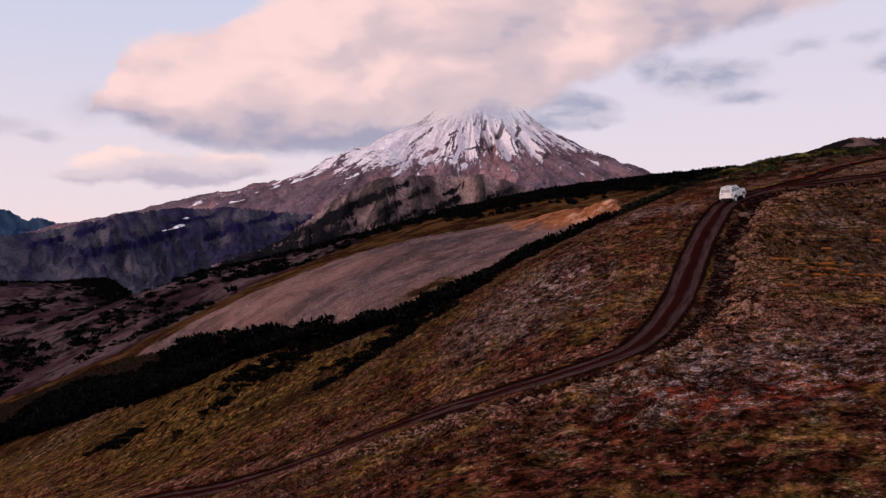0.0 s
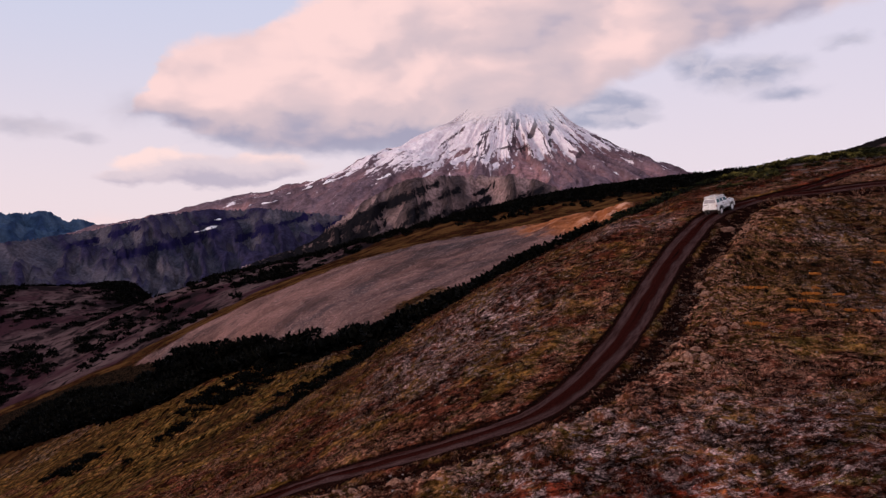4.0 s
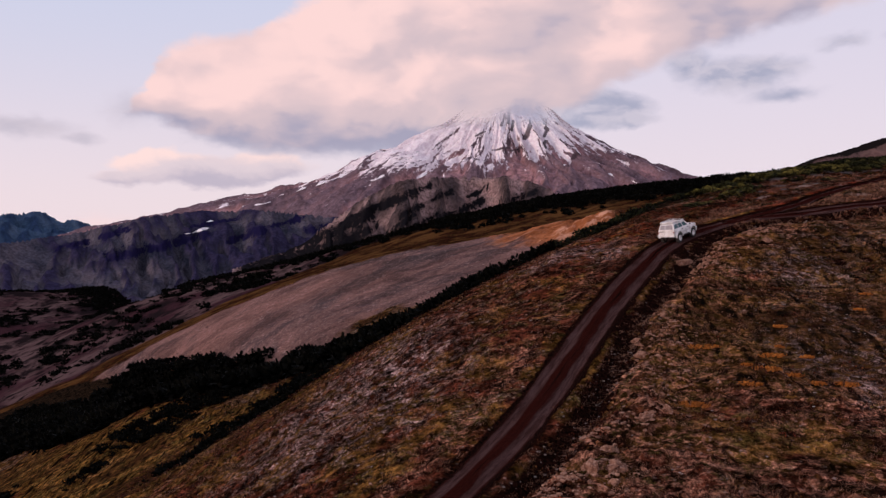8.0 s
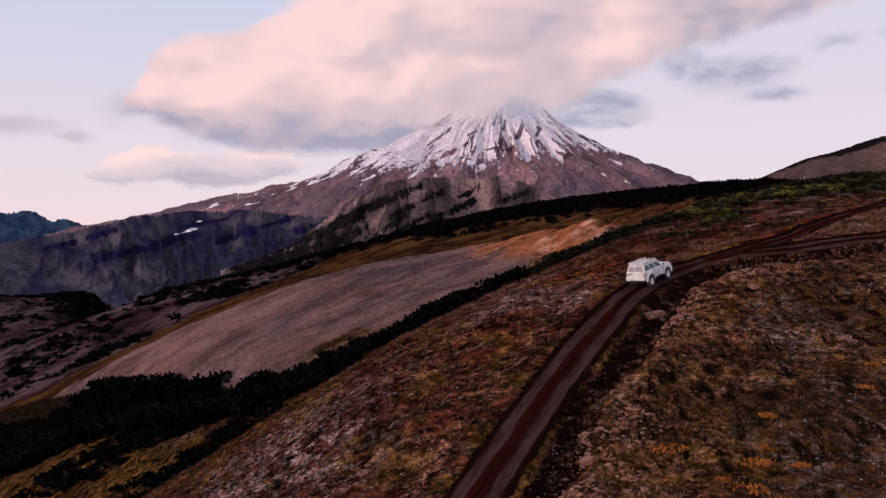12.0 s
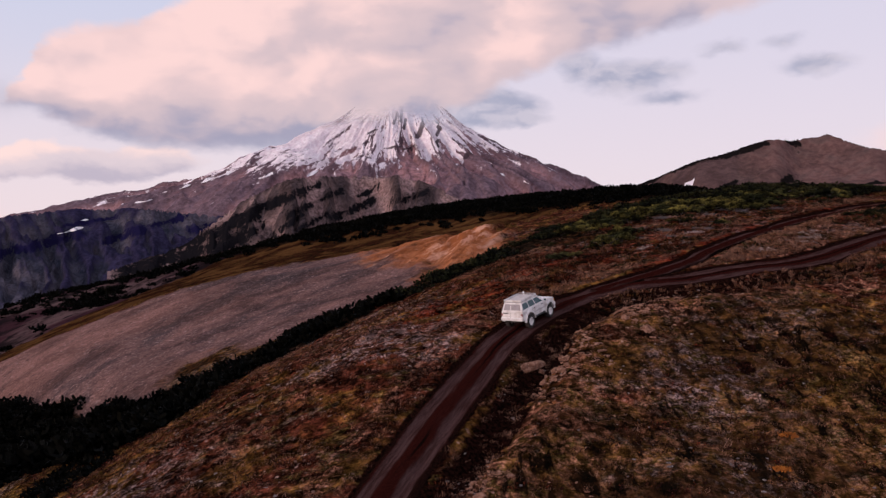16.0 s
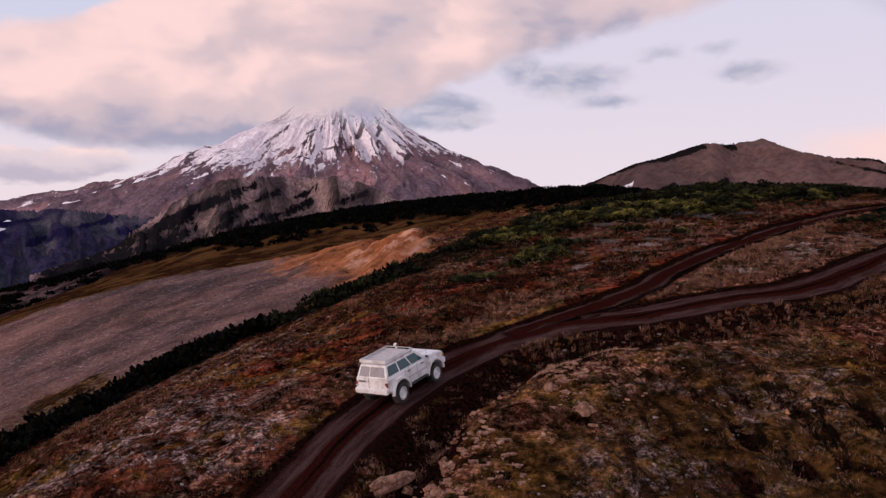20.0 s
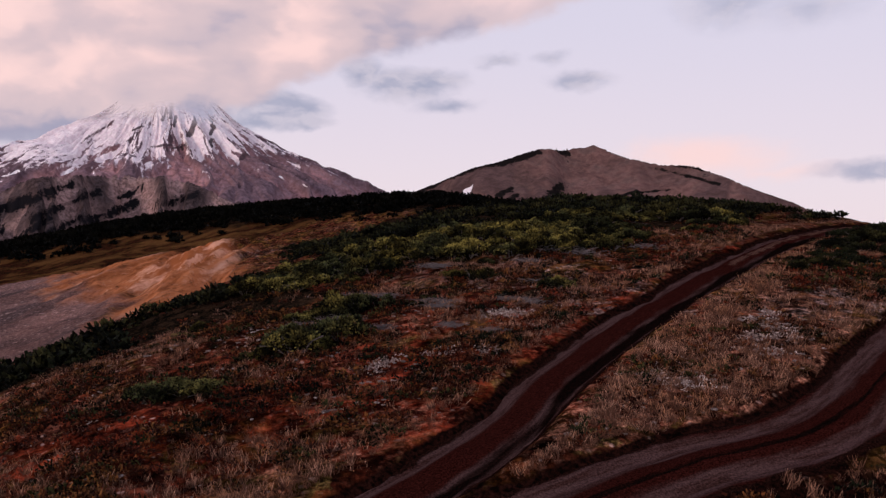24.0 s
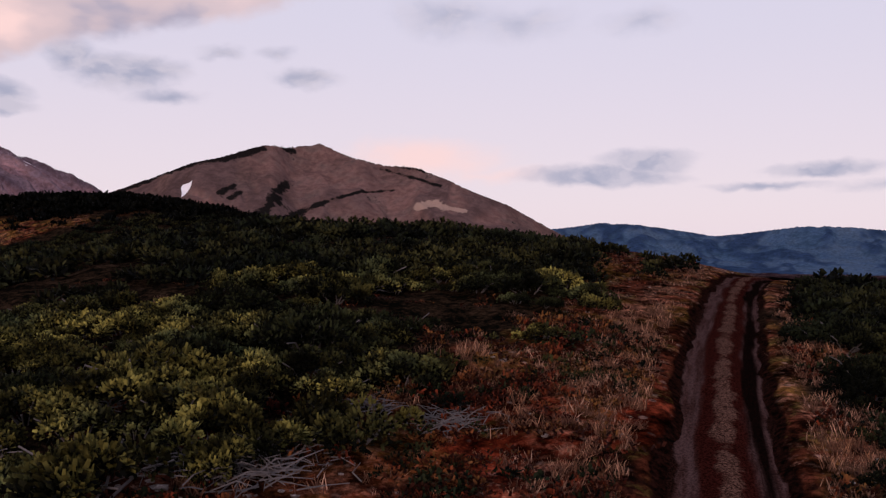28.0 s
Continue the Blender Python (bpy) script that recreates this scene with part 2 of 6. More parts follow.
    def colour(self, value):
        self.put(value, self.shader.inputs["Base Color"])


def ground_material():
    m = material("tundra", 0.95)
    k = Nodes(m)
    k.shader.inputs["Specular IOR Level"].default_value = 0.0
    big, mid, fine, grit = k.noise(0.05, 5), k.noise(0.25, 6, 0.62), k.noise(1.1, 7, 0.68), k.noise(6.0, 5, 0.75)
    patch, patch2 = k.noise(0.13, 5, 0.6, (1, 1, 0.3), 0.6), k.noise(0.5, 5, 0.65, (1.0, 1.3, 1.0), 0.5)
    heath = k.mix(k.step(fine, 0.40, 0.62), (0.0100, 0.0034, 0.0024), (0.088, 0.0230, 0.0125))
    ochre = k.mix(k.step(fine, 0.36, 0.66), (0.019, 0.0092, 0.0030), (0.168, 0.078, 0.0200))
    olive = k.mix(k.step(grit, 0.38, 0.66), (0.0095, 0.0070, 0.0026), (0.140, 0.090, 0.0270))
    heath = k.mix(k.step(k.math("ADD", k.attribute("red"), k.math("MULTIPLY", k.math("SUBTRACT", mid, 0.5), 2.0)), 0.3, 0.8), heath, k.mix(k.step(fine, 0.38, 0.62), (0.0150, 0.0027, 0.0020), (0.160, 0.0240, 0.0105)))
    lean = k.math("ADD", mid, k.math("MULTIPLY", k.attribute("ochre"), 0.20))
    lean = k.math("SUBTRACT", lean, k.math("MULTIPLY", k.attribute("red"), 0.07))
    c = k.mix(k.step(lean, 0.47, 0.62), heath, ochre)
    c = k.mix(k.step(k.math("ADD", patch2, k.math("MULTIPLY", k.attribute("ochre"), 0.05)), 0.52, 0.64, 0, 0.75), c, olive)
    straw = k.mix(k.step(grit, 0.36, 0.66), (0.075, 0.028, 0.017), (0.40, 0.182, 0.118))
    straw_z = k.step(k.math("ADD", k.math("MULTIPLY", k.attribute("straw"), 0.75), k.math("MULTIPLY", k.math("SUBTRACT", patch, 0.40), 1.7)), 0.20, 0.58)
    c = k.mix(k.math("MULTIPLY", k.math("MULTIPLY", straw_z, k.math("MULTIPLY", k.step(k.attribute("red"), 0.1, 0.9, 1.0, 0.55), k.step(k.attribute("ochre"), 0.3, 0.9, 1.0, 0.5))), k.step(k.noise(2.2, 5, 0.7), 0.46, 0.60)), c, straw)
    lichen_zone = k.step(k.math("ADD", k.attribute("lichen"), k.math("MULTIPLY", k.math("SUBTRACT", patch2, 0.5), 1.7)), 0.30, 0.80)
    lichen = k.mix(k.step(grit, 0.40, 0.62), (0.034, 0.017, 0.015), (0.36, 0.240, 0.22))
    c = k.mix(k.math("MULTIPLY", lichen_zone, k.step(k.noise(1.7, 6, 0.7), 0.46, 0.57)), c, lichen)
    tussock = k.math("MULTIPLY", k.step(k.noise(3.4, 5, 0.7), 0.54, 0.66), k.step(k.noise(0.33, 5, 0.6), 0.42, 0.58))
    c = k.mix(k.math("MULTIPLY", tussock, k.math("MULTIPLY", k.step(k.attribute("red"), 0.1, 0.9, 0.75, 0.3), k.step(k.attribute("ochre"), 0.2, 0.8, 1.0, 0.35))), c, k.mix(k.step(grit, 0.4, 0.62), (0.10, 0.040, 0.026), (0.33, 0.165, 0.120)))
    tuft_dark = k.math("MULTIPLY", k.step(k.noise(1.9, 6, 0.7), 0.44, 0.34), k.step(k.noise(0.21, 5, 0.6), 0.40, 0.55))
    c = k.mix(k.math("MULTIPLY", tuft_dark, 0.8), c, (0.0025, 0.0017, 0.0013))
    stone_d, stone_c = k.cells(2.4)
    speck = k.math("MULTIPLY", k.step(stone_d, 0.26, 0.16), k.step(k.noise(0.8, 4), 0.48, 0.60))
    c = k.mix(k.math("MULTIPLY", k.math("MULTIPLY", speck, 0.6), k.step(k.attribute("ochre"), 0.2, 0.8, 1.0, 0.3)), c, (0.26, 0.165, 0.14))
    # tussocks stand light over dark gaps; the gaps' shade is put into the colour
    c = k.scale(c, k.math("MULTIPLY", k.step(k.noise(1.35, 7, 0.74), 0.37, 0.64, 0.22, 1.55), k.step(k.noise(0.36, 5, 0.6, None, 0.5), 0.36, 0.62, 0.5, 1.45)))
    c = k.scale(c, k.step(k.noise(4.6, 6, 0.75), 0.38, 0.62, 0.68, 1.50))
    # no depth is cut: the shade of holes and cracks is painted black
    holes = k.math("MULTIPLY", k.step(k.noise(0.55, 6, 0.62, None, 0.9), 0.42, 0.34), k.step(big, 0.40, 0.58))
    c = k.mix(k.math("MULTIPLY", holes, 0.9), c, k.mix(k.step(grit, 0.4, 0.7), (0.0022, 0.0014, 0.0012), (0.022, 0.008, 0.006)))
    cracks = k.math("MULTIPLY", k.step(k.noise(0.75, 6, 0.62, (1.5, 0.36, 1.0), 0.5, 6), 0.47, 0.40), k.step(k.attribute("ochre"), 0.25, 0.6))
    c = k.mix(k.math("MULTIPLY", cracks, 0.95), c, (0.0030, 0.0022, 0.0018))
    rust_z = k.step(k.math("ADD", k.attribute("rust"), k.math("MULTIPLY", k.math("SUBTRACT", patch, 0.5), 0.9)), 0.35, 0.62)
    rust = k.mix(k.step(k.noise(0.11, 6, 0.65, (0.7, 1.3, 1), 0.6), 0.42, 0.62), (0.008, 0.0046, 0.0026), (0.088, 0.043, 0.0150))
    rust = k.mix(k.step(fine, 0.40, 0.62, 0, 0.5), rust, (0.060, 0.017, 0.009))
    c = k.mix(rust_z, c, rust)
    belt = k.step(k.noise(0.07, 6, 0.65, (0.6, 1.6, 1.0), 0.8), 0.50, 0.60)
    c = k.mix(k.math("MULTIPLY", k.math("MULTIPLY", belt, k.attribute("ochre")), 0.85), c, k.mix(k.step(fine, 0.4, 0.62), (0.006, 0.0040, 0.0024), (0.050, 0.020, 0.009)))
    # bare zones: scree, orange scarp, trodden earth by the track, near-black ground under shrubs
    warp = k.math("MULTIPLY", k.math("SUBTRACT", k.noise(0.16, 6, 0.62), 0.5), 1.1)
    scree_z = k.step(k.math("ADD", k.attribute("scree"), k.math("MULTIPLY", warp, 1.3)), 0.34, 0.74)
    scree = k.mix(k.step(k.noise(0.028, 5, 0.6, (0.6, 1.0, 1), 0.4, -62), 0.36, 0.64), (0.062, 0.041, 0.041), (0.172, 0.088, 0.074))
    scree = k.mix(k.step(k.noise(0.22, 6, 0.62, (0.45, 1.0, 1), 0.3, -62), 0.40, 0.62, 0, 0.5), scree, (0.190, 0.100, 0.085))
    scree = k.mix(k.step(k.noise(0.045, 6, 0.62, (0.5, 1.0, 1), 0.5, -62), 0.52, 0.66, 0, 0.6), scree, (0.046, 0.036, 0.037))
    scree = k.mix(k.step(k.noise(1.1, 6, 0.75), 0.54, 0.70, 0, 0.8), scree, (0.29, 0.185, 0.165))
    scree = k.mix(k.step(k.noise(0.7, 6, 0.75), 0.46, 0.32, 0, 0.85), scree, (0.045, 0.029, 0.028))
    scree = k.scale(scree, k.math("MULTIPLY", k.step(k.noise(0.06, 6, 0.65, None, 0.6), 0.36, 0.62, 0.70, 1.22), k.step(k.noise(2.2, 5, 0.75), 0.36, 0.64, 0.68, 1.35)))
    rubble_d, rubble_c = k.cells(0.55)
    scree = k.mix(k.math("MULTIPLY", k.step(rubble_d, 0.22, 0.12), k.step(k.noise(0.12, 4), 0.50, 0.62, 0, 0.7)), scree, (0.30, 0.21, 0.195))
    c = k.mix(scree_z, c, scree)
    scarp_z = k.step(k.math("ADD", k.attribute("scarp"), k.math("MULTIPLY", warp, 1.5)), 0.22, 0.95)
    streaks = k.noise(0.42, 7, 0.68, (0.12, 1.0, 0.3), 0.12, -62)
    scarp = k.mix(k.step(streaks, 0.34, 0.66), (0.190, 0.056, 0.019), (0.43, 0.150, 0.064))
    scarp = k.mix(k.step(k.noise(0.20, 6, 0.62, (0.16, 1.0, 0.3), 0.15, -62), 0.52, 0.70, 0, 0.8), scarp, (0.46, 0.26, 0.19))
    scarp = k.mix(k.step(k.noise(0.15, 6, 0.65, (0.3, 1.0, 0.3), 0.3, -62), 0.46, 0.34, 0, 0.8), scarp, (0.062, 0.026, 0.011))
    scarp = k.mix(k.step(k.noise(0.9, 6, 0.75), 0.54, 0.70, 0, 0.6), scarp, (0.48, 0.25, 0.17))
    scarp = k.mix(k.step(k.noise(0.6, 6, 0.75), 0.46, 0.32, 0, 0.85), scarp, (0.070, 0.024, 0.010))
    head = k.step(k.math("ADD", k.attribute("head"), k.math("MULTIPLY", k.math("SUBTRACT", k.noise(0.28, 6, 0.65, (0.4, 1.0, 0.4), 0.3, -62), 0.5), 2.0)), 0.28, 0.62)
    scarp = k.mix(head, scarp, k.mix(k.step(streaks, 0.42, 0.58), (0.30, 0.092, 0.034), (0.64, 0.315, 0.200)))
    c = k.mix(scarp_z, c, scarp)
    # trodden earth, blackened too for the shade of ditch and cut banks
    earth_shade_z = k.step(k.math("ADD", k.attribute("earth"), k.math("MULTIPLY", k.math("SUBTRACT", fine, 0.5), 1.1)), 0.36, 0.60)
    earth = k.mix(k.step(grit, 0.38, 0.68), (0.0018, 0.0009, 0.0008), (0.022, 0.0074, 0.0056))
    c = k.mix(earth_shade_z, c, earth)
    under_shrubs_z = k.step(k.math("ADD", k.attribute("under_shrubs"), k.math("MULTIPLY", warp, 0.6)), 0.42, 0.66)
    c = k.mix(under_shrubs_z, c, k.mix(k.step(k.math("ADD", k.math("MULTIPLY", fine, 0.5), k.math("MULTIPLY", grit, 0.5)), 0.44, 0.62), (0.0020, 0.0019, 0.0015), (0.034, 0.0190, 0.0120)))
    # hummocky floor of the valley beyond the ridge
    blobs = k.math("MULTIPLY", k.step(k.noise(0.05, 6, 0.6, (1, 0.6, 1), 0.4), 0.40, 0.52), k.step(k.noise(0.17, 6, 0.62, (1, 0.8, 1), 0.4), 0.36, 0.50))
    bare = k.mix(k.step(k.noise(0.022, 6, 0.65), 0.42, 0.58), (0.038, 0.016, 0.020), (0.092, 0.056, 0.055))
    hummock = k.mix(blobs, (0.012, 0.008, 0.009), bare)
    c = k.mix(k.step(k.attribute("far"), 0.3, 0.7), c, hummock)
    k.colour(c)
    k.bump(k.math("ADD", k.math("MULTIPLY", fine, 0.6), k.math("MULTIPLY", grit, 0.5)), 1.0, 0.16)
    return m


def dirt_material():
    m = material("track_dirt", 0.95)
    k = Nodes(m)
    k.shader.inputs["Specular IOR Level"].default_value = 0.0
    across = k.attribute("across")          # 0 at the wheel ruts, 1 between and outside them
    grain, broad = k.noise(21.0, 5, 0.72), k.noise(0.45, 6, 0.65)
    flow = k.n.new("ShaderNodeCombineXYZ")
    k.l.new(k.attribute("off"), flow.inputs[0])
    k.l.new(k.math("MULTIPLY", k.attribute("run"), 0.09), flow.inputs[1])
    ground_place = k.place
    k.place = flow.outputs[0]
    tread, trail = k.noise(5.5, 6, 0.65, None, 0.3), k.noise(1.7, 4, 0.6, None, 0.4)
    k.place = ground_place
    rut = k.mix(k.step(grain, 0.32, 0.70), (0.026, 0.0130, 0.0124), (0.092, 0.050, 0.047))
    rut = k.mix(k.step(tread, 0.40, 0.62, 0, 0.75), rut, k.mix(k.step(grain, 0.4, 0.66), (0.010, 0.0036, 0.0032), (0.044, 0.0165, 0.0140)))
    rib = k.mix(k.step(grain, 0.40, 0.68), (0.0095, 0.0019, 0.0016), (0.042, 0.0098, 0.0078))
    worn = k.math("ADD", k.math("MULTIPLY", k.math("SUBTRACT", broad, 0.5), 0.7), k.math("MULTIPLY", k.math("SUBTRACT", trail, 0.5), 1.3))
    c = k.mix(k.step(k.math("ADD", across, worn), 0.22, 0.70), rut, rib)
    # near-black strips; along the left edge they paint the cut bank's shade
    dark_strip = k.math("ADD", k.attribute("dark_strip"), k.math("MULTIPLY", k.math("SUBTRACT", trail, 0.5), 1.1))
    c = k.mix(k.step(dark_strip, 0.50, 0.78), c, k.mix(k.step(grain, 0.4, 0.7), (0.0014, 0.0009, 0.0008), (0.011, 0.0042, 0.0036)))
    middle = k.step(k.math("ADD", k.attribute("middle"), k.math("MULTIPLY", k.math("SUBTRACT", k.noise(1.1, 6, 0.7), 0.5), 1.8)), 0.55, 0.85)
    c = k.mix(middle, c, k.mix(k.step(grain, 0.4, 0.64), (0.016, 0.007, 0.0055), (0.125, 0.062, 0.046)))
    # edges darkened to near-black, standing in for the shade under the banks
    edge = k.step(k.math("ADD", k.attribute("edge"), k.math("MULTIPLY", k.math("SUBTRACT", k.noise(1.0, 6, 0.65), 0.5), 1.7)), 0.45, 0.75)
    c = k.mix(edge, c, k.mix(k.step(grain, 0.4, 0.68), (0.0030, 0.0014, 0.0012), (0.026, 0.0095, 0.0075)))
    k.colour(c)
    k.bump(k.math("ADD", k.math("ADD", k.math("MULTIPLY", grain, 0.5), tread), k.math("MULTIPLY", broad, 1.2)), 0.45, 0.05)
    return m


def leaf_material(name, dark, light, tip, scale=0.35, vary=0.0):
    """Leaves: lighter tip growth; light on top and shade low down are put into the colour."""
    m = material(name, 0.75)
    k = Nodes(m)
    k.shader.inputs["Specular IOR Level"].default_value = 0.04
    top_tone = k.mix(k.step(k.noise(scale, 4), 0.42, 0.62), light, tip)
    top_tone = k.mix(k.step(k.noise(scale * 4.5, 4), 0.42, 0.58, 0.88, 0), top_tone, dark)
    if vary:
        top_tone = k.scale(top_tone, k.step(k.object_random(), 0.0, 1.0, 1 - vary, 1 + vary))
    c = k.mix(k.step(k.math("ADD", k.attribute("tip"), k.math("MULTIPLY", k.math("SUBTRACT", k.island(), 0.5), 0.9)), 0.35, 1.0), dark, top_tone)
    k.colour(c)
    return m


def stone_material(name, dark, light, lichen):
    m = material(name, 0.92)
    k = Nodes(m)
    k.shader.inputs["Specular IOR Level"].default_value = 0.03
    c = k.mix(k.step(k.noise(3.0, 6, 0.65), 0.35, 0.66), dark, light)
    c = k.mix(k.step(k.noise(9.0, 5, 0.6), 0.52, 0.62, 0, 0.8), c, lichen)
    c = k.mix(k.math("MULTIPLY", k.island(), 0.4), c, dark)
    k.colour(c)
    k.bump(k.noise(14.0, 5, 0.7), 0.6, 0.05)
    return m


def plain_material(name, colour, rough=0.5, metal=0.0, dirt=None, dirt_amount=0.5, scale=2.5):
    m = material(name, rough, metal)
    k = Nodes(m)
    if dirt:
        coord = k.n.new("ShaderNodeTexCoord").outputs["Object"]
        k.place = coord
        k.colour(k.mix(k.step(k.noise(scale, 6, 0.65), 0.42, 0.75, 0, dirt_amount), colour, dirt))
    else:
        k.colour(colour)
    return m


def rock_material(name, low, mid, high, scale=0.004, streak=None, snow=False, fade=None, dark_marks=None, grain=0.26):
    """Bare mountain rock; with snow in its gullies, and drawn into cloud above fade."""
    m = material(name, 0.95)
    k = Nodes(m)
    k.shader.inputs["Specular IOR Level"].default_value = 0.0
    k.place = k.n.new("ShaderNodeTexCoord").outputs["Object"]
    n1, n2, n3 = k.noise(scale, 7, 0.62), k.noise(scale * 4.5, 7, 0.65), k.noise(scale * 16, 5, 0.65)
    c = k.mix(k.step(n1, 0.36, 0.64), low, mid)
    c = k.mix(k.step(n2, 0.44, 0.66, 0, 0.85), c, high)
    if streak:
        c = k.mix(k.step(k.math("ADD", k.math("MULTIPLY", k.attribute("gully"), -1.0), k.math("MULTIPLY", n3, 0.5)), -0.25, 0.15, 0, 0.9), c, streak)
    c = k.scale(c, k.math("MULTIPLY", k.step(n3, 0.36, 0.64, 1 - grain, 1 + grain), k.step(n2, 0.36, 0.64, 0.78, 1.2)))
    if snow:
        crumble = k.math("ADD", k.math("MULTIPLY", k.math("SUBTRACT", n2, 0.5), 0.35), k.math("MULTIPLY", k.math("SUBTRACT", n3, 0.5), 0.9))
        white = k.mix(k.step(n3, 0.36, 0.66), (0.80, 0.68, 0.73), (0.96, 0.88, 0.90))
        c = k.mix(k.step(k.math("ADD", k.attribute("snow"), crumble), 0.36, 0.62, 0, 0.96), c, white)
        c = k.mix(k.step(k.math("ADD", k.attribute("crag"), crumble), 0.45, 0.70, 0, 0.9), c, (0.060, 0.040, 0.048))
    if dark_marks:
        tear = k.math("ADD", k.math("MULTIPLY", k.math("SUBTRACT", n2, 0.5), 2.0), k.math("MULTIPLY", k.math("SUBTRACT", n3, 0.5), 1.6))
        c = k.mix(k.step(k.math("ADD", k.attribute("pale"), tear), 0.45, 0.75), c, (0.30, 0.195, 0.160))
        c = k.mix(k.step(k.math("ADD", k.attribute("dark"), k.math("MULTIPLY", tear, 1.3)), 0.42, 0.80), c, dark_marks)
    k.colour(c)
    k.bump(n3, 0.5, 0.06 / scale)
    if fade:
        out = k.n["Material Output"]
        see = k.n.new("ShaderNodeBsdfTransparent")
        blend = k.n.new("ShaderNodeMixShader")
        mist = k.math("ADD", k.axis(2), k.math("MULTIPLY", k.math("SUBTRACT", k.noise(0.006, 6, 0.6), 0.5), 190.0))
        k.l.new(k.step(mist, fade[0], fade[1]), blend.inputs[0])
        k.l.new(k.shader.outputs[0], blend.inputs[1])
        k.l.new(see.outputs[0], blend.inputs[2])
        k.l.new(blend.outputs[0], out.inputs[0])
    return m


TUNDRA, DIRT = ground_material(), dirt_material()
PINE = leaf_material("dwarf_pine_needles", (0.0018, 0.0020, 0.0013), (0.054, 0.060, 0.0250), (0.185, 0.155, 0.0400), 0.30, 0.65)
# darker copy of PINE, shade put into its colour for far and right-hand shrubs
PINE_DARKENED = leaf_material("darkened_pine_needles", (0.0008, 0.0009, 0.0006), (0.0135, 0.0165, 0.0080), (0.046, 0.042, 0.0145), 0.15)
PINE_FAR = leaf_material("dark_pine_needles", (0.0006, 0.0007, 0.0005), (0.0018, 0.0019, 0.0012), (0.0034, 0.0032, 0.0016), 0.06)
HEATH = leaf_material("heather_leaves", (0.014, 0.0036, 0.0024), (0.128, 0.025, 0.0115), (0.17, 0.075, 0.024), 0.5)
GRASS = leaf_material("dry_grass", (0.080, 0.036, 0.024), (0.50, 0.285, 0.205), (0.42, 0.200, 0.110), 0.6)
MOSS = leaf_material("orange_moss", (0.28, 0.090, 0.018), (0.54, 0.190, 0.040), (0.60, 0.235, 0.055), 0.9)
LICHEN = leaf_material("white_lichen", (0.16, 0.115, 0.110), (0.50, 0.405, 0.385), (0.60, 0.52, 0.50), 0.8)
TWIG = plain_material("dead_twig", (0.060, 0.048, 0.050), 0.9, 0, (0.150, 0.122, 0.126), 0.7, 2.0)
STONE = stone_material("lichen_stone", (0.075, 0.058, 0.056), (0.24, 0.185, 0.175), (0.42, 0.36, 0.345))
PALE_ROCK = stone_material("pale_rock", (0.115, 0.052, 0.036), (0.36, 0.190, 0.130), (0.43, 0.270, 0.205))
# purple and blue tints of the far rock: haze put into base colours
VOLCANO = rock_material("volcano_rock", (0.240, 0.138, 0.150), (0.400, 0.212, 0.218), (0.205, 0.130, 0.148), 0.004, (0.125, 0.086, 0.106), snow=True, fade=(462, 604))
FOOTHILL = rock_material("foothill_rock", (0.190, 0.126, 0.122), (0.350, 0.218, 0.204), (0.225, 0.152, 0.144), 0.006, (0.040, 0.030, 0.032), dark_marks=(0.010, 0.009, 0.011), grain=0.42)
# violet streaks and blue-black marks paint gully and cliff shadows into the rock
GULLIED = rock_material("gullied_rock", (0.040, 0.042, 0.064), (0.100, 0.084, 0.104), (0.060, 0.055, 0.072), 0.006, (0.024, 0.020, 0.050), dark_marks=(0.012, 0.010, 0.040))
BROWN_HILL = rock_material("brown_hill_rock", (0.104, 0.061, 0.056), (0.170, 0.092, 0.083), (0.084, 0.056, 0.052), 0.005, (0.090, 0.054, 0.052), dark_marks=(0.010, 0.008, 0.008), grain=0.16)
HAZE_RANGE = rock_material("haze_blue_rock", (0.036, 0.066, 0.118), (0.066, 0.098, 0.156), (0.034, 0.058, 0.108), 0.005, (0.020, 0.036, 0.078), grain=0.16)
SNOW = plain_material("old_snow", (0.78, 0.73, 0.76), 0.7, 0, (0.6, 0.55, 0.58), 0.4, 0.1)


# ---- shapes ----
def lattice(ix, iy, seed):
    h = (ix.astype(np.int64) * 374761393 + iy.astype(np.int64) * 668265263 + seed * 974634777) & 0x7FFFFFFF
    h = ((h ^ (h >> 13)) * 1274126177) & 0x7FFFFFFF
    return ((h ^ (h >> 16)) & 0xFFFF) / 65535.0


def soft_noise(x, y, seed=0):
    x, y = np.asarray(x, float), np.asarray(y, float)
    ix, iy = np.floor(x), np.floor(y)
    fx, fy = x - ix, y - iy
    fx, fy = fx * fx * (3 - 2 * fx), fy * fy * (3 - 2 * fy)
    a, b = lattice(ix, iy, seed), lattice(ix + 1, iy, seed)
    c, d = lattice(ix, iy + 1, seed), lattice(ix + 1, iy + 1, seed)
    return (a + (b - a) * fx) * (1 - fy) + (c + (d - c) * fx) * fy


def fractal(x, y, octaves=4, seed=0):
    total, weight, amp = 0.0, 0.0, 1.0
    for i in range(octaves):
        total = total + amp * soft_noise(x * 2 ** i + 17.3 * i, y * 2 ** i - 9.1 * i, seed + i)
        weight += amp
        amp *= 0.5
    return total / weight


def ease(v, lo, hi):
    t = np.clip((np.asarray(v, float) - lo) / (hi - lo), 0, 1)
    return t * t * (3 - 2 * t)


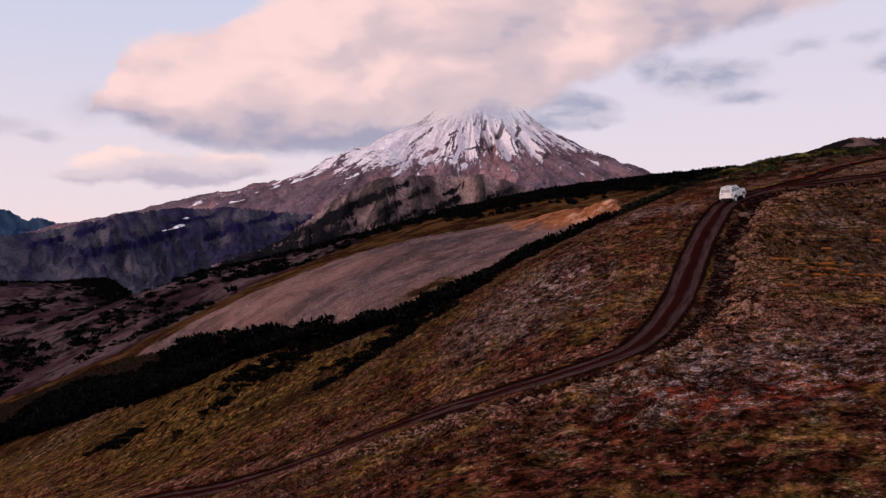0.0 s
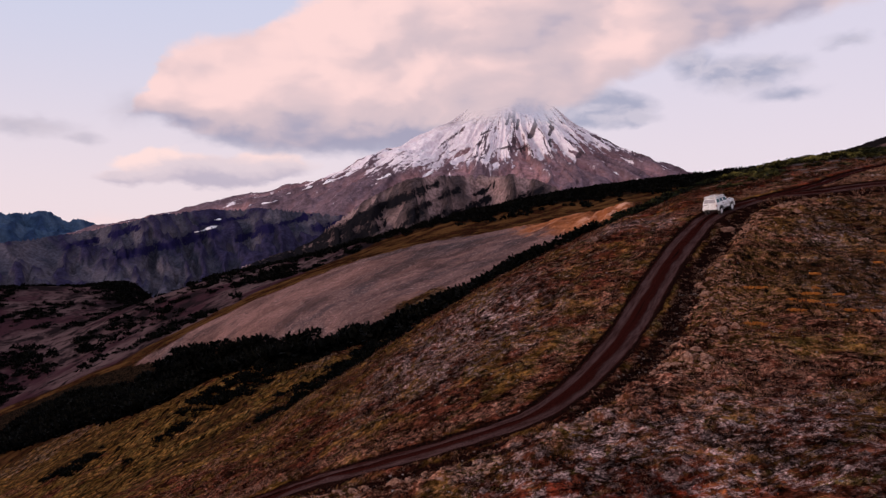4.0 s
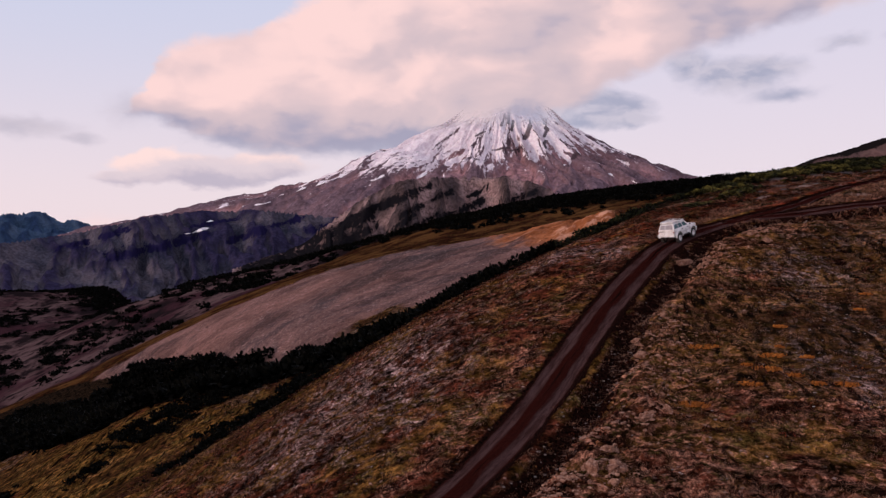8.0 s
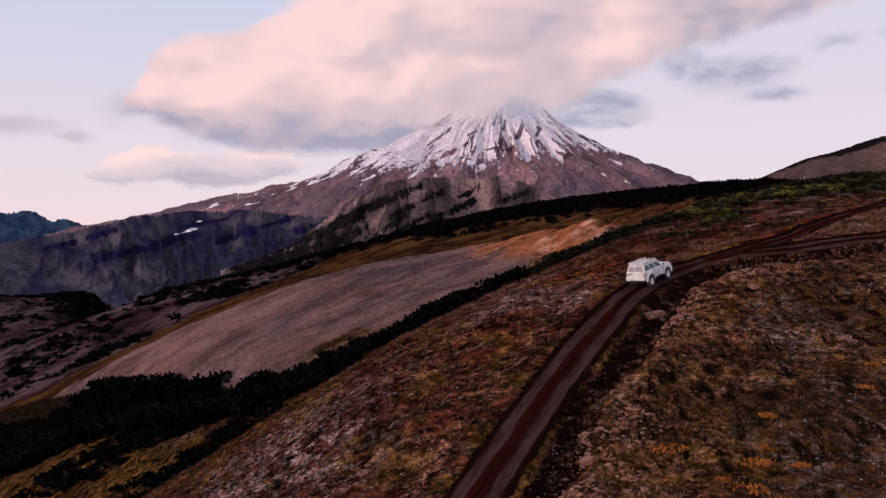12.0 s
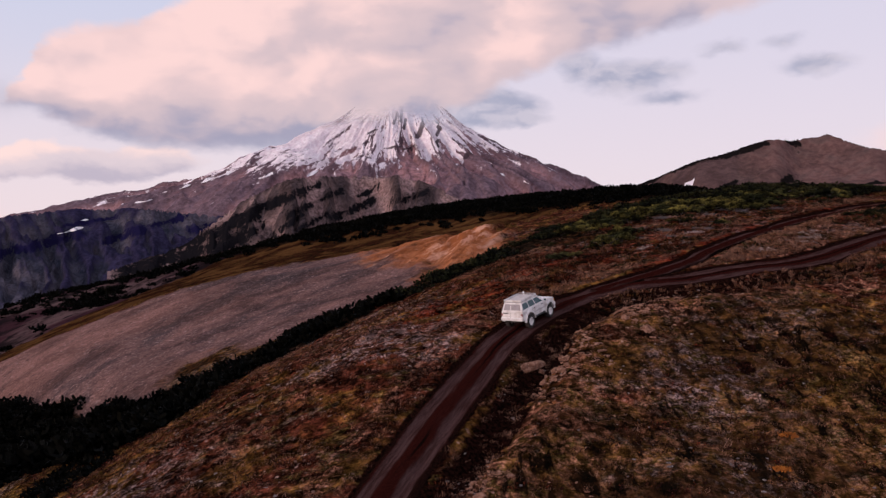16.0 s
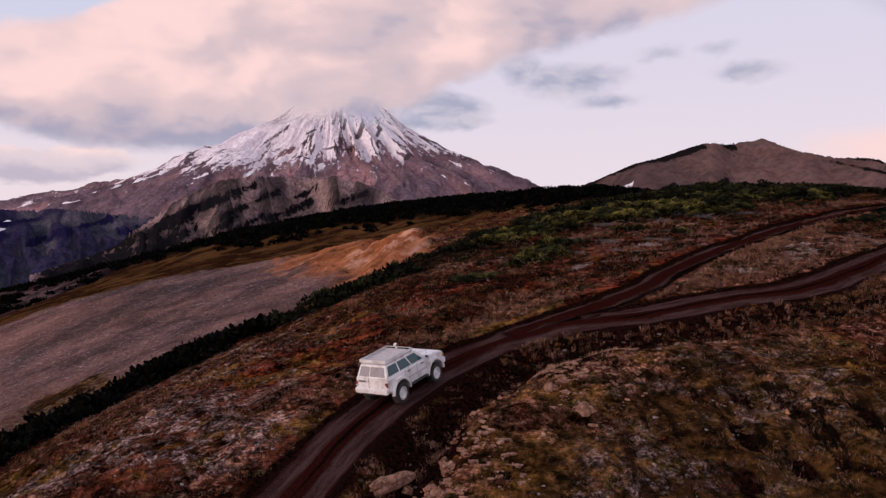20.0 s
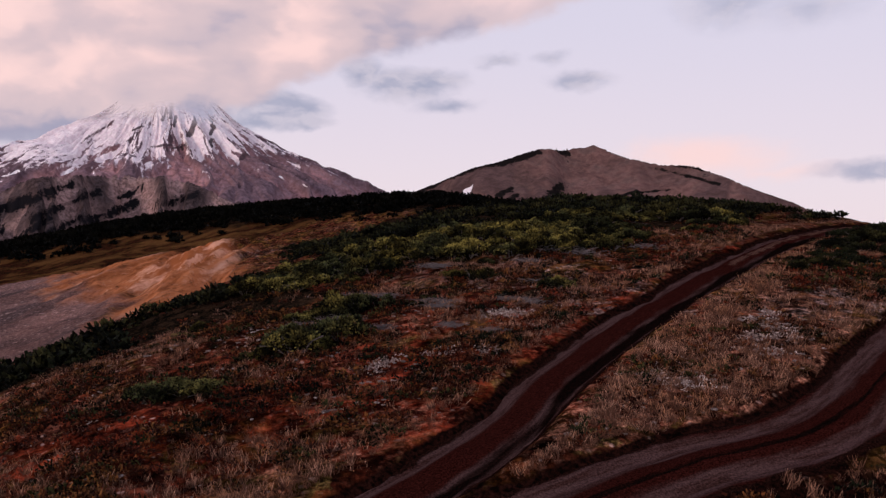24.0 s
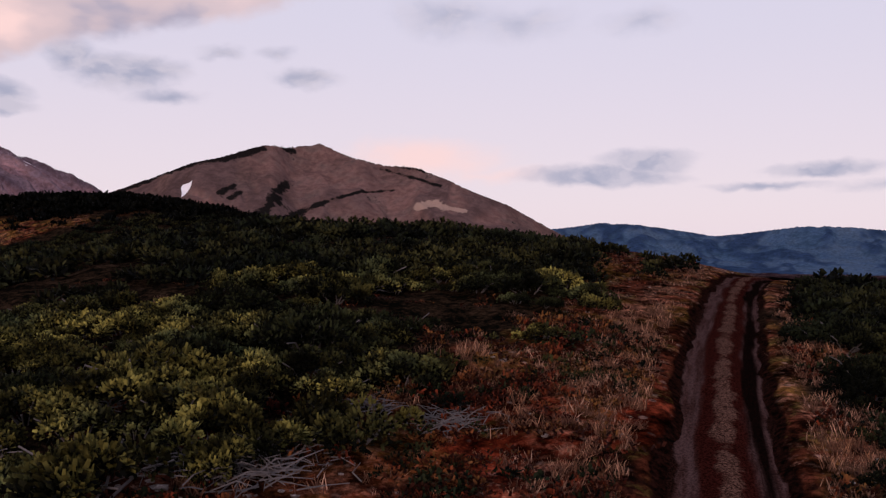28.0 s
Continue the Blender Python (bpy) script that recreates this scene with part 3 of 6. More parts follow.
def mesh_of(name, verts, faces, mat=None, smooth=False, attributes=None):
    """A mesh from arrays: verts (n, 3), faces (m, 3 or 4)."""
    verts, faces = np.asarray(verts, np.float32), np.asarray(faces, np.int32)
    me = bpy.data.meshes.new(name)
    me.vertices.add(len(verts))
    me.vertices.foreach_set("co", verts.ravel())
    n, k = faces.shape
    me.loops.add(n * k)
    me.loops.foreach_set("vertex_index", faces.ravel())
    me.polygons.add(n)
    me.polygons.foreach_set("loop_start", np.arange(0, n * k, k, dtype=np.int32))
    me.polygons.foreach_set("use_smooth", np.full(n, smooth))
    me.update(calc_edges=True)
    for key, values in (attributes or {}).items():
        me.attributes.new(key, "FLOAT", "POINT").data.foreach_set("value", np.asarray(values, np.float32))
    if mat:
        me.materials.append(mat)
    return me


def grid_faces(rows, cols, closed=False):
    r, c = np.meshgrid(np.arange(rows - 1), np.arange(cols if closed else cols - 1), indexing="ij")
    a = r * cols + c
    b = r * cols + (c + 1) % cols
    return np.stack([a, b, b + cols, a + cols], -1).reshape(-1, 4)


def part(name, bm, mat, parent, label=""):
    me = bpy.data.meshes.new(name)
    bm.to_mesh(me)
    bm.free()
    me.materials.append(mat)
    ob = new(name, me)
    ob.parent = parent
    return tagged(ob, label)


# ---- the lie of the land: rounded swells (x, y, height) over a valley floor at -88 m ----
BROAD = [(0, 100, 65.4), (250, 150, 56.4), (250, 450, 35.2), (0, 500, 41.8), (-250, 600, 29.1), (-250, 100, -22.5), (80, -200, 40.4)]
MIDDLE = [(-110, 170, -10.6), (-40, 240, 10.6), (40, 240, -3.0), (110, 240, 15.2), (-120, 320, 5.8), (-20, 310, 11.0), (60, 310, 8.2), (-130, 430, 23.6), (-30, 400, 20.3), (60, 380, 22.5), (160, 340, 15.4), (170, 180, -5.0), (170, 80, -1.2), (0, -10, 6.9), (80, 0, -4.3), (-90, 60, -8.8)]
CLOSE_WEST = [(-35, 72, -1.6), (-35, 99, 1.3), (-35, 126, -3.7), (-35, 153, 2.9), (-8, 45, 1.8), (-8, 72, -2.2), (-8, 99, -0.9), (-8, 126, -0.8), (-8, 153, 2.7), (19, 45, 0.7), (19, 72, 3.5), (19, 99, 6.5), (19, 126, 1.2), (19, 153, 1.8), (46, 45, 0.7), (46, 72, -3.0), (46, 99, 2.4)]
CLOSE_EAST = [(46, 126, 4.9), (46, 153, 4.7), (73, 45, 0.3), (73, 72, -0.4), (73, 99, 3.1), (73, 126, 3.0), (73, 153, 4.6), (100, 45, -1.4), (100, 72, -1.2), (100, 99, 2.1), (100, 126, 2.6), (100, 153, 3.1), (127, 126, 2.2), (127, 153, 2.1), (46, 178, 1.3), (73, 178, 4.1), (100, 178, 2.8)]


def land(x, y):
    x, y = np.asarray(x, float), np.asarray(y, float)
    z = np.full(np.broadcast(x, y).shape, -88.0)
    for swells, radius in ((BROAD, 170.0), (MIDDLE, 58.0), (CLOSE_WEST, 19.0), (CLOSE_EAST, 19.0)):
        for cx, cy, h in swells:
            z = z + h * np.exp(-((x - cx) ** 2 + (y - cy) ** 2) / (2 * radius ** 2))
    return z


def smooth_line(points, step=0.5):
    p = np.array(points, float)
    p = np.vstack([2 * p[0] - p[1], p, 2 * p[-1] - p[-2]])
    out = []
    for i in range(1, len(p) - 2):
        for t in np.linspace(0, 1, max(2, int(np.linalg.norm(p[i + 1] - p[i]) / step)), endpoint=False):
            a, b, c, d = p[i - 1:i + 3]
            out.append(0.5 * (2 * b + (c - a) * t + (2 * a - 5 * b + 4 * c - d) * t * t + (3 * b - a - 3 * c + d) * t ** 3))
    out.append(p[-2])
    return np.array(out)


MAIN_TRACK = smooth_line([(-48, 98), (-30, 86), (-17.8, 75.7), (-6.3, 66.1), (4.4, 58.5), (11.4, 57.2), (15.3, 61.3), (19.0, 68.6), (22.0, 76.0), (25.4, 84.0), (28.4, 90.3),
                          (31.4, 96.4), (34.6, 100.8), (38.4, 104.1), (42.5, 105.6), (46.6, 105.9), (51.3, 106.8), (56.4, 107.5), (62.6, 111.0), (74, 117), (92, 121), (120, 120)])
SIDE_TRACK = smooth_line([(39.4, 105.2), (43.0, 107.2), (47.3, 109.6), (51.5, 113.3), (57.6, 117.8), (61.2, 120.3), (65.1, 123.2), (72.0, 128.1), (79.8, 133.3), (89, 139.0), (104, 147), (130, 157)])


def track_distance(line, x, y):
    """How far (x, y) lies from the line, to its right where positive, and how far along."""
    best, side, along = np.full(x.shape, 1e9), np.zeros(x.shape), np.zeros(x.shape)
    run = 0.0
    for a, b in zip(line[:-1], line[1:]):
        d = b - a
        n = np.hypot(*d)
        t = np.clip(((x - a[0]) * d[0] + (y - a[1]) * d[1]) / n ** 2, 0, 1)
        dx, dy = x - a[0] - t * d[0], y - a[1] - t * d[1]
        r = np.hypot(dx, dy)
        near = r < best
        best = np.where(near, r, best)
        side = np.where(near, np.where(dx * d[1] - dy * d[0] > 0, r, -r), side)
        along = np.where(near, run + t * n, along)
        run += n
    return side, along


def hummocks(x, y):
    return (fractal(x * 0.16, y * 0.16, 4, 3) - 0.5) * 1.1 + (fractal(x * 0.75, y * 0.75, 3, 9) - 0.5) * 0.42


# scree slope across the gully, the orange scarp at its head, and where shrubs grow
SCREE_LOW = [(-106, 279), (-80, 258), (-56, 230), (-36, 205), (-15, 178), (0, 172), (14, 172), (25, 168), (33, 172), (42, 190), (58, 262)]
SCREE_TOP = [(-106, 281), (-84, 284), (-60, 292), (-30, 296), (0, 292), (14, 292), (30, 288), (45, 290), (58, 286)]
SHRUB_EDGE = [(-140, 240), (-110, 218), (-80, 200), (-50, 170), (-26, 150), (-8, 137), (4, 125), (10, 134), (18, 137), (25, 135), (33, 132), (40, 129.5), (45, 127.5), (50, 131), (55, 128.6),
              (58, 128.2), (62, 129.0), (68, 131.8), (74, 134.5), (80, 139.5), (88, 148), (105, 160), (140, 172), (200, 190)]
RIDGE = [(-330, 640), (-200, 520), (-97, 430), (-55, 392), (-13, 366), (20, 345), (70, 318), (95, 290), (130, 265), (200, 250), (300, 250)]

CREST_DROP = [(-330, 0), (-160, 5), (-101, 8.2), (-20, 8.6), (17, 7.8), (47, 5.2), (73, 2.8), (110, 0)]


def between(x, line):
    line = np.array(line, float)
    return np.interp(x, line[:, 0], line[:, 1])


def zones(x, y):
    wob = (fractal(x * 0.09, y * 0.09, 4, 21) - 0.5) * 14
    low, top = between(x, SCREE_LOW), between(x, SCREE_TOP)
    inside = (x > -106) & (x < 72)
    bare = np.where(inside, ease(-(x + 0.6 * wob), -66, -46) * ease(y + 0.25 * wob, low - 1, low + 5) * ease(-(y + 0.5 * wob), -top - 4, -top + 10), 0.0)
    orange = ease(x + 0.25 * (y - 250) + 1.6 * wob, 18, 42)
    scarp = bare * orange
    shrub = ease(y + 0.18 * wob, between(x, SHRUB_EDGE) - 1.0, between(x, SHRUB_EDGE) + 3.5)
    head = np.where(x < 34, low + 6, np.where(x < 60, np.maximum(low, 205), 268))
    shrub = shrub * ease(-(y + 0.3 * wob), -head, -head + 4)
    hilltop = np.maximum(ease(x - (51 + 0.12 * (y - 140)) + 0.3 * wob, -3, 5), ease(-(y - between(x, SHRUB_EDGE)) + 0.4 * wob, -15, -8))
    shrub = np.where(x > 20, shrub * hilltop, shrub)
    for sx, sy, rx, ry in ((75.5, 125.4, 3.8, 1.9), (86, 129, 9, 5.0), (97, 134, 9, 6), (70.5, 121.5, 3.0, 1.8), (54.4, 121.6, 1.0, 0.7), (44.5, 119.8, 1.7, 0.6), (46.8, 123.8, 1.5, 0.6), (50.6, 125.6, 1.5, 0.7), (40.5, 117.6, 1.3, 0.7)):
        shrub = np.maximum(shrub, np.exp(-(((x - sx) / rx) ** 2 + ((y - sy) / ry) ** 2)) * 1.3)
    shrub = np.maximum(shrub, np.exp(-(((x - 110) / 14) ** 2 + ((y - 134) / 8) ** 2)) * 1.2)
    ridge = np.exp(-((y - between(x, RIDGE)) / np.where(y > between(x, RIDGE), 40.0, 15.0 + 12 * ease(x, 0, 70))) ** 2) * (x > -330) * (x < 300)
    patchy = fractal(x * 0.05, y * 0.05, 4, 33)
    lichen = np.exp(-(((x - 8) / 9) ** 2 + ((y - 84) / 16) ** 2)) + 0.75 * np.exp(-(((x - 20) / 16) ** 2 + ((y - 48) / 9) ** 2)) \
        + 0.8 * np.exp(-(((x - 41) / 3.5) ** 2 + ((y - 91) / 2.6) ** 2)) + 0.6 * np.exp(-(((x - 48) / 7) ** 2 + ((y - 97) / 5) ** 2)) + 0.45 * np.exp(-(((x - 40) / 8) ** 2 + ((y - 83) / 9) ** 2)) + 0.7 * np.exp(-(((x - 37) / 5) ** 2 + ((y - 71) / 8) ** 2)) + 0.8 * np.exp(-(((x - 66) / 6) ** 2 + ((y - 116) / 4) ** 2)) + 0.45 * np.exp(-(((x - 26) / 7) ** 2 + ((y - 101) / 9) ** 2)) + ease(patchy, 0.55, 0.7) * 0.5
    rust = np.where((x > 26) & (x < 75), ease(y, 146, 175) * ease(-x, -70, -45) * ease(-y, -300, -262), 0.0) * (1 - bare) * (1 - np.clip(shrub, 0, 1))
    scarp = np.clip(scarp + 0.66 * rust * (0.4 + 1.1 * fractal((x * 0.925 - y * 0.38) * 0.15, (x * 0.38 + y * 0.925) * 0.03, 3, 35)), 0, 1)
    return bare, scarp, np.clip(shrub, 0, 1), ridge, np.clip(lichen, 0, 1)


def bed(x, y):
    """Ground height with the sunken tracks, the ditch beside them and the hummocks, and how bare and darkened the earth
    is.
    """
    z = land(x, y)
    z = z + 6.0 * np.exp(-((y - between(x, RIDGE)) / 30.0) ** 2) * ease(x, -330, -150) * ease(-x, -150, -90)
    z = z - 9.0 * np.exp(-((y - between(x, SCREE_LOW) + 12) / 16.0) ** 2) * ease(x, -120, -80) * ease(-x, -20, 5)
    z = z - between(x, CREST_DROP) * np.exp(-((y - between(x, RIDGE)) / np.where(y > between(x, RIDGE), 90.0, 55.0)) ** 2)
    reach, bearing = np.hypot(x, y), np.degrees(np.arctan2(x, y))
    shoulder = -18.0 - 0.11 * np.clip(620 - reach, 0, None) - 0.22 * np.clip(reach - 620, 0, None) - 60 * ease(bearing, -22, -15) - 60 * ease(-bearing, 55, 75) - 30 * ease(-reach, -400, -300)
    shoulder = shoulder + (fractal(x * 0.02, y * 0.02, 4, 65) - 0.5) * 12
    z = np.where(reach < 900, np.maximum(z, shoulder) + 3.0 * np.exp(-((z - shoulder) / 6.0) ** 2), z)
    rough = hummocks(x, y)
    s1, a1 = track_distance(MAIN_TRACK, x, y)
    s2, a2 = track_distance(SIDE_TRACK, x, y)
    d = np.minimum(np.abs(s1), np.abs(s2) + 0.3)
    calm = ease(d, 1.5, 5.0)
    z = z + rough * (0.12 + 0.88 * calm)
    jag = (fractal(x * 0.5, y * 0.5, 3, 47) - 0.5) * 0.5
    z = z - 0.46 * (1 - ease(d + 0.7 * jag, 0.80, 1.70))
    wob = (fractal(x * 0.3, y * 0.3, 3, 41) - 0.5) * 2.4
    reach_on = ease(a1, 50, 62) * ease(-a1, -154, -140) * ease(np.abs(s2), 2.4, 3.6)
    ripe = 0.3 + 0.7 * ease(a1, 62, 76) * ease(-a1, -124, -108)
    ditch = np.exp(-((s1 - 2.95 - 0.45 * wob) / 1.0) ** 2) * reach_on * (0.55 + 0.8 * fractal(x * 0.25, y * 0.25, 3, 43))
    clods = (fractal(x * 1.25, y * 1.25, 3, 49) - 0.5) * 1.1 + (fractal(x * 0.45, y * 0.45, 2, 53) - 0.5) * 0.9
    bank = np.exp(-((s1 - 5.2 - 0.9 * wob) / 1.5) ** 2) * reach_on * ripe
    z = z - 1.15 * ditch + bank * (0.42 + 0.62 * clods)
    earth = np.clip((1 - ease(d + jag, 1.15, 1.75)) + 1.5 * ditch + 1.0 * bank * ease(-clods, 0.05, 0.35), 0, 1)
    earth = np.clip(earth + 1.1 * np.exp(-(((x - 40) / 5.5) ** 2 + ((y - 102.2) / 2.4) ** 2)) + 0.6 * np.exp(-(((x - 50) / 6) ** 2 + ((y - 104.6) / 1.6) ** 2)) * reach_on, 0, 1)
    straw = 1.5 * bank * ease(clods, -0.15, 0.25) + 0.8 * np.exp(-((d - 3.1) / 0.7) ** 2) * (0.4 + 0.8 * fractal(x * 0.3, y * 0.3, 3, 45)) * (1 - bank) + np.exp(-(((x - 54) / 5.5) ** 2 + ((y - 111) / 2.2) ** 2)) \
        + 0.9 * np.exp(-((s1 + 3.2) / 0.9) ** 2) * ease(a1, 40, 55) * ease(-a1, -85, -70)
    straw = straw + 0.40 * np.exp(-((s1 - 8.5 - 3 * wob) / 4.0) ** 2) * ease(a1, 66, 80) * ease(-a1, -150, -130) + 0.55 * np.exp(-(((x - 36) / 7) ** 2 + ((y - 66) / 9) ** 2)) + 1.0 * np.exp(-(((x - 43) / 6) ** 2 + ((y - 81) / 6) ** 2)) + 0.6 * np.exp(-(((x - 58) / 7) ** 2 + ((y - 112) / 5) ** 2))
    straw = straw + 1.1 * np.exp(-((s2 - 2.7 - 0.4 * wob) / 0.85) ** 2) * ease(x, 47, 53) * ease(-x, -68, -60)
    wedge = ease(s2, 1.7, 2.4) * ease(-s1, 1.7, 2.4) * ease(x, 45, 49) * ease(-x, -62, -57)       # dry grass between the two tracks
    straw = straw + 1.2 * wedge
    # hollows torn open in the heath above the ditch, blackened by the earth mask
    for px, py, rx, ry, deep in ((46.8, 96.8, 0.45, 0.9, 0.7), (45.4, 94.2, 0.5, 1.0, 0.7), (48.3, 95.9, 0.4, 0.9, 0.6), (46.4, 92.0, 0.5, 0.9, 0.7), (44.1, 91.5, 0.45, 0.8, 0.6), (50.7, 94.6, 0.4, 0.7, 0.5)):
        hollow = np.exp(-(((x - px + 0.3 * wob) / rx) ** 2 + ((y - py) / ry) ** 2))
        z, earth = z - deep * hollow, np.clip(earth + 1.2 * hollow, 0, 1)
    return z, earth, np.clip(straw, 0, 1)


def stretched(fine_lo, fine_hi, step, far, growth):
    mid = np.arange(fine_lo, fine_hi + step / 2, step)
    out, p, s = [], fine_hi, step
    while p < far:
        s *= growth
        p += s
        out.append(p)
    low, p, s = [], fine_lo, step
    while p > -far:
        s *= growth
        p -= s
        low.append(p)
    return np.concatenate([low[::-1], mid, out])


gx, gy = stretched(-26, 96, 0.33, 4700, 1.055), stretched(40, 148, 0.33, 4700, 1.055)
gy = np.concatenate([gy[gy < 170], np.arange(170.5, 322, 1.3), gy[gy > 323]])      # close rows over the scree and the scarp
GX, GY = np.meshgrid(gx, gy)
GZ, EARTH_SHADE, STRAW_A = bed(GX, GY)
beyond = ease(np.hypot(GX, GY), 640, 1100)
GZ = GZ + beyond * (fractal(GX * 0.004, GY * 0.004, 5, 51) - 0.55) * 60 - 75 * ease(np.hypot(GX, GY), 720, 1050)
SCREE_A, SCARP_A, SHRUB_A, RIDGE_A, LICHEN_A = zones(GX, GY)
GZ = GZ + SCARP_A * SCREE_A * (fractal((GX * 0.925 - GY * 0.38) * 0.20, (GX * 0.38 + GY * 0.925) * 0.025, 4, 61) - 0.5) * 3.6 + SCREE_A * (fractal(GX * 0.06, GY * 0.04, 4, 63) - 0.5) * 1.2
SCREE_A = SCREE_A * (1 - 0.95 * np.exp(-(((GX + 3) / 6.5) ** 2 + ((GY - 186) / 8) ** 2))) * (1 - 0.85 * np.exp(-(((GX - 8) / 5) ** 2 + ((GY - 181) / 4) ** 2)))
FAR_LINE = [(-400, 330), (-110, 287), (-75, 312), (-40, 350), (-13, 374), (20, 356), (70, 330), (95, 302), (300, 270)]
FAR_A = ease(GY - between(GX, FAR_LINE), -4, 10) * ease(-GX, -60, 20) + ease(GY, 450, 600) * ease(GX, -20, 60)
EDGE_GAP = between(GX, SHRUB_EDGE) - GY
OCHRE_A = np.clip(0.85 * np.exp(-((EDGE_GAP - 16) / 20) ** 2) * ease(-GX, -6, 6) + 0.95 * np.exp(-(((GX - 49) / 10) ** 2 + ((GY - 91) / 10) ** 2)) + 0.9 * np.exp(-(((GX - 36) / 12) ** 2 + ((GY - 76) / 12) ** 2)) + 0.5 * np.exp(-(((GX + 25) / 32) ** 2 + ((GY - 118) / 20) ** 2)) + 1.3 * np.exp(-(((GX + 3) / 9) ** 2 + ((GY - 186) / 10) ** 2)) + 1.2 * np.exp(-(((GX - 8) / 6) ** 2 + ((GY - 181) / 6) ** 2)), 0, 1)
RED_A = np.clip(np.exp(-(((GX - 47) / 15) ** 2 + ((GY - 116) / 9) ** 2)) + 0.6 * np.exp(-(((GX - 29) / 5) ** 2 + ((GY - 106) / 8) ** 2)) + 0.4 * np.exp(-(((GX - 22) / 5) ** 2 + ((GY - 92) / 8) ** 2))
                + 0.8 * np.exp(-(((GX - 14) / 9) ** 2 + ((GY - 44) / 5) ** 2)) + 0.8 * np.exp(-(((GX - 66) / 6) ** 2 + ((GY - 127) / 3) ** 2)), 0, 1)
RUST_A = ease(GY, between(GX, SCREE_TOP) - 6, between(GX, SCREE_TOP) + 4) * ease(-GY, -between(GX, RIDGE), -between(GX, RIDGE) + 20)
RUST_A = np.maximum(RUST_A, ease(-GX, 60, 110) * ease(GY, 190, 215) * ease(-GY, -330, -290))
along = (GX - 48) * 0.38 + (GY - 262) * 0.925
aside = (GX - 48) * 0.925 - (GY - 262) * 0.38
HEAD_A = np.exp(-(along / 26) ** 2 - (aside / 8.5) ** 2)
rib = 1 - np.abs(2 * fractal(aside * 0.16 + 0.8 * fractal(GX * 0.1, GY * 0.1, 3, 67), along * 0.035, 3, 69) - 1)
GZ = GZ + HEAD_A * 6.0 * (rib - 0.72) + 2.2 * SCARP_A * (rib - 0.6) * ease(GY, 205, 225)
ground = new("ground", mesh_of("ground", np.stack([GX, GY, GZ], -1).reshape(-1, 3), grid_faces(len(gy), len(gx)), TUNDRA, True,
                               {"scree": (SCREE_A * (1 - 0.6 * SCARP_A)).ravel(), "scarp": SCARP_A.ravel(), "earth": EARTH_SHADE.ravel(), "lichen": LICHEN_A.ravel(), "straw": STRAW_A.ravel(), "far": FAR_A.ravel(), "ochre": OCHRE_A.ravel(), "rust": RUST_A.ravel(), "red": RED_A.ravel(), "head": HEAD_A.ravel(), "under_shrubs": np.maximum(SHRUB_A, RIDGE_A).ravel()}))
tagged(ground, "autumn tundra slope of red heath, straw and lichen stones", "ground", kind="structure")


def sample_ground(x, y):
    """Height of the finished sheet at (x, y)."""
    x, y = np.asarray(x, float), np.asarray(y, float)
    i, j = np.clip(np.searchsorted(gx, x) - 1, 0, len(gx) - 2), np.clip(np.searchsorted(gy, y) - 1, 0, len(gy) - 2)
    u, v = (x - gx[i]) / (gx[i + 1] - gx[i]), (y - gy[j]) / (gy[j + 1] - gy[j])
    return (GZ[j, i] * (1 - u) + GZ[j, i + 1] * u) * (1 - v) + (GZ[j + 1, i] * (1 - u) + GZ[j + 1, i + 1] * u) * v


# ---- the tracks ----
def track_surface(x, y, off, half):
    z = land(x, y) + hummocks(x, y) * 0.12 - 0.16
    z = z - 0.13 * np.exp(-((np.abs(off) - 0.78) / 0.26) ** 2) + 0.08 * np.exp(-(off / 0.32) ** 2)
    z = z - 0.34 * ease(np.abs(off), half - 0.40, half)
    return z + (fractal(x * 1.1, y * 1.1, 3, 71) - 0.5) * 0.12


def build_track(name, line, half, label, grassy, rut_width, strip_at, strip_width):
    tangent = np.gradient(line, axis=0)
    tangent /= np.linalg.norm(tangent, axis=1)[:, None]
    right = np.stack([tangent[:, 1], -tangent[:, 0]], -1)
    offs = np.linspace(-half, half, 29)
    x = line[:, 0, None] + right[:, 0, None] * offs
    y = line[:, 1, None] + right[:, 1, None] * offs
    off = np.broadcast_to(offs, x.shape)
    z = track_surface(x, y, off, half)
    wear = (fractal(x * 0.35, y * 0.35, 3, 73) - 0.5) * 0.5
    across = 1 - np.exp(-((np.abs(off + wear * 0.5) - 0.76) / rut_width) ** 2)
    edge = ease(np.abs(off + 0.5 * wear), half - 0.68, half - 0.30)
    run = np.broadcast_to(np.arange(len(line))[:, None] * 0.5, x.shape)
    dark_strip = 0.85 * np.exp(-((off - strip_at + wear * 0.6) / strip_width) ** 2) * ((0.80 if grassy else 0.35) + (0.5 if grassy else 1.0) * fractal(run * 0.12, run * 0 + half, 3, 75))
    if grassy:      # shade of the cut bank, painted as a black strip on the left
        dark_strip = np.maximum(dark_strip, 0.95 * np.exp(-((off + half - 0.20 + 0.5 * wear) / 0.30) ** 2))
    middle = grassy * np.exp(-((off + wear * 0.3) / 0.34) ** 2) * ease(x, 60, 68)
    ob = new(name, mesh_of(name, np.stack([x, y, z], -1).reshape(-1, 3), grid_faces(len(line), len(offs))[:, ::-1], DIRT, True,
                           {"across": across.ravel(), "edge": edge.ravel(), "middle": middle.ravel(), "off": off.ravel(), "run": run.ravel(), "dark_strip": dark_strip.ravel()}))
    return tagged(ob, label, "dirt road", kind="structure")


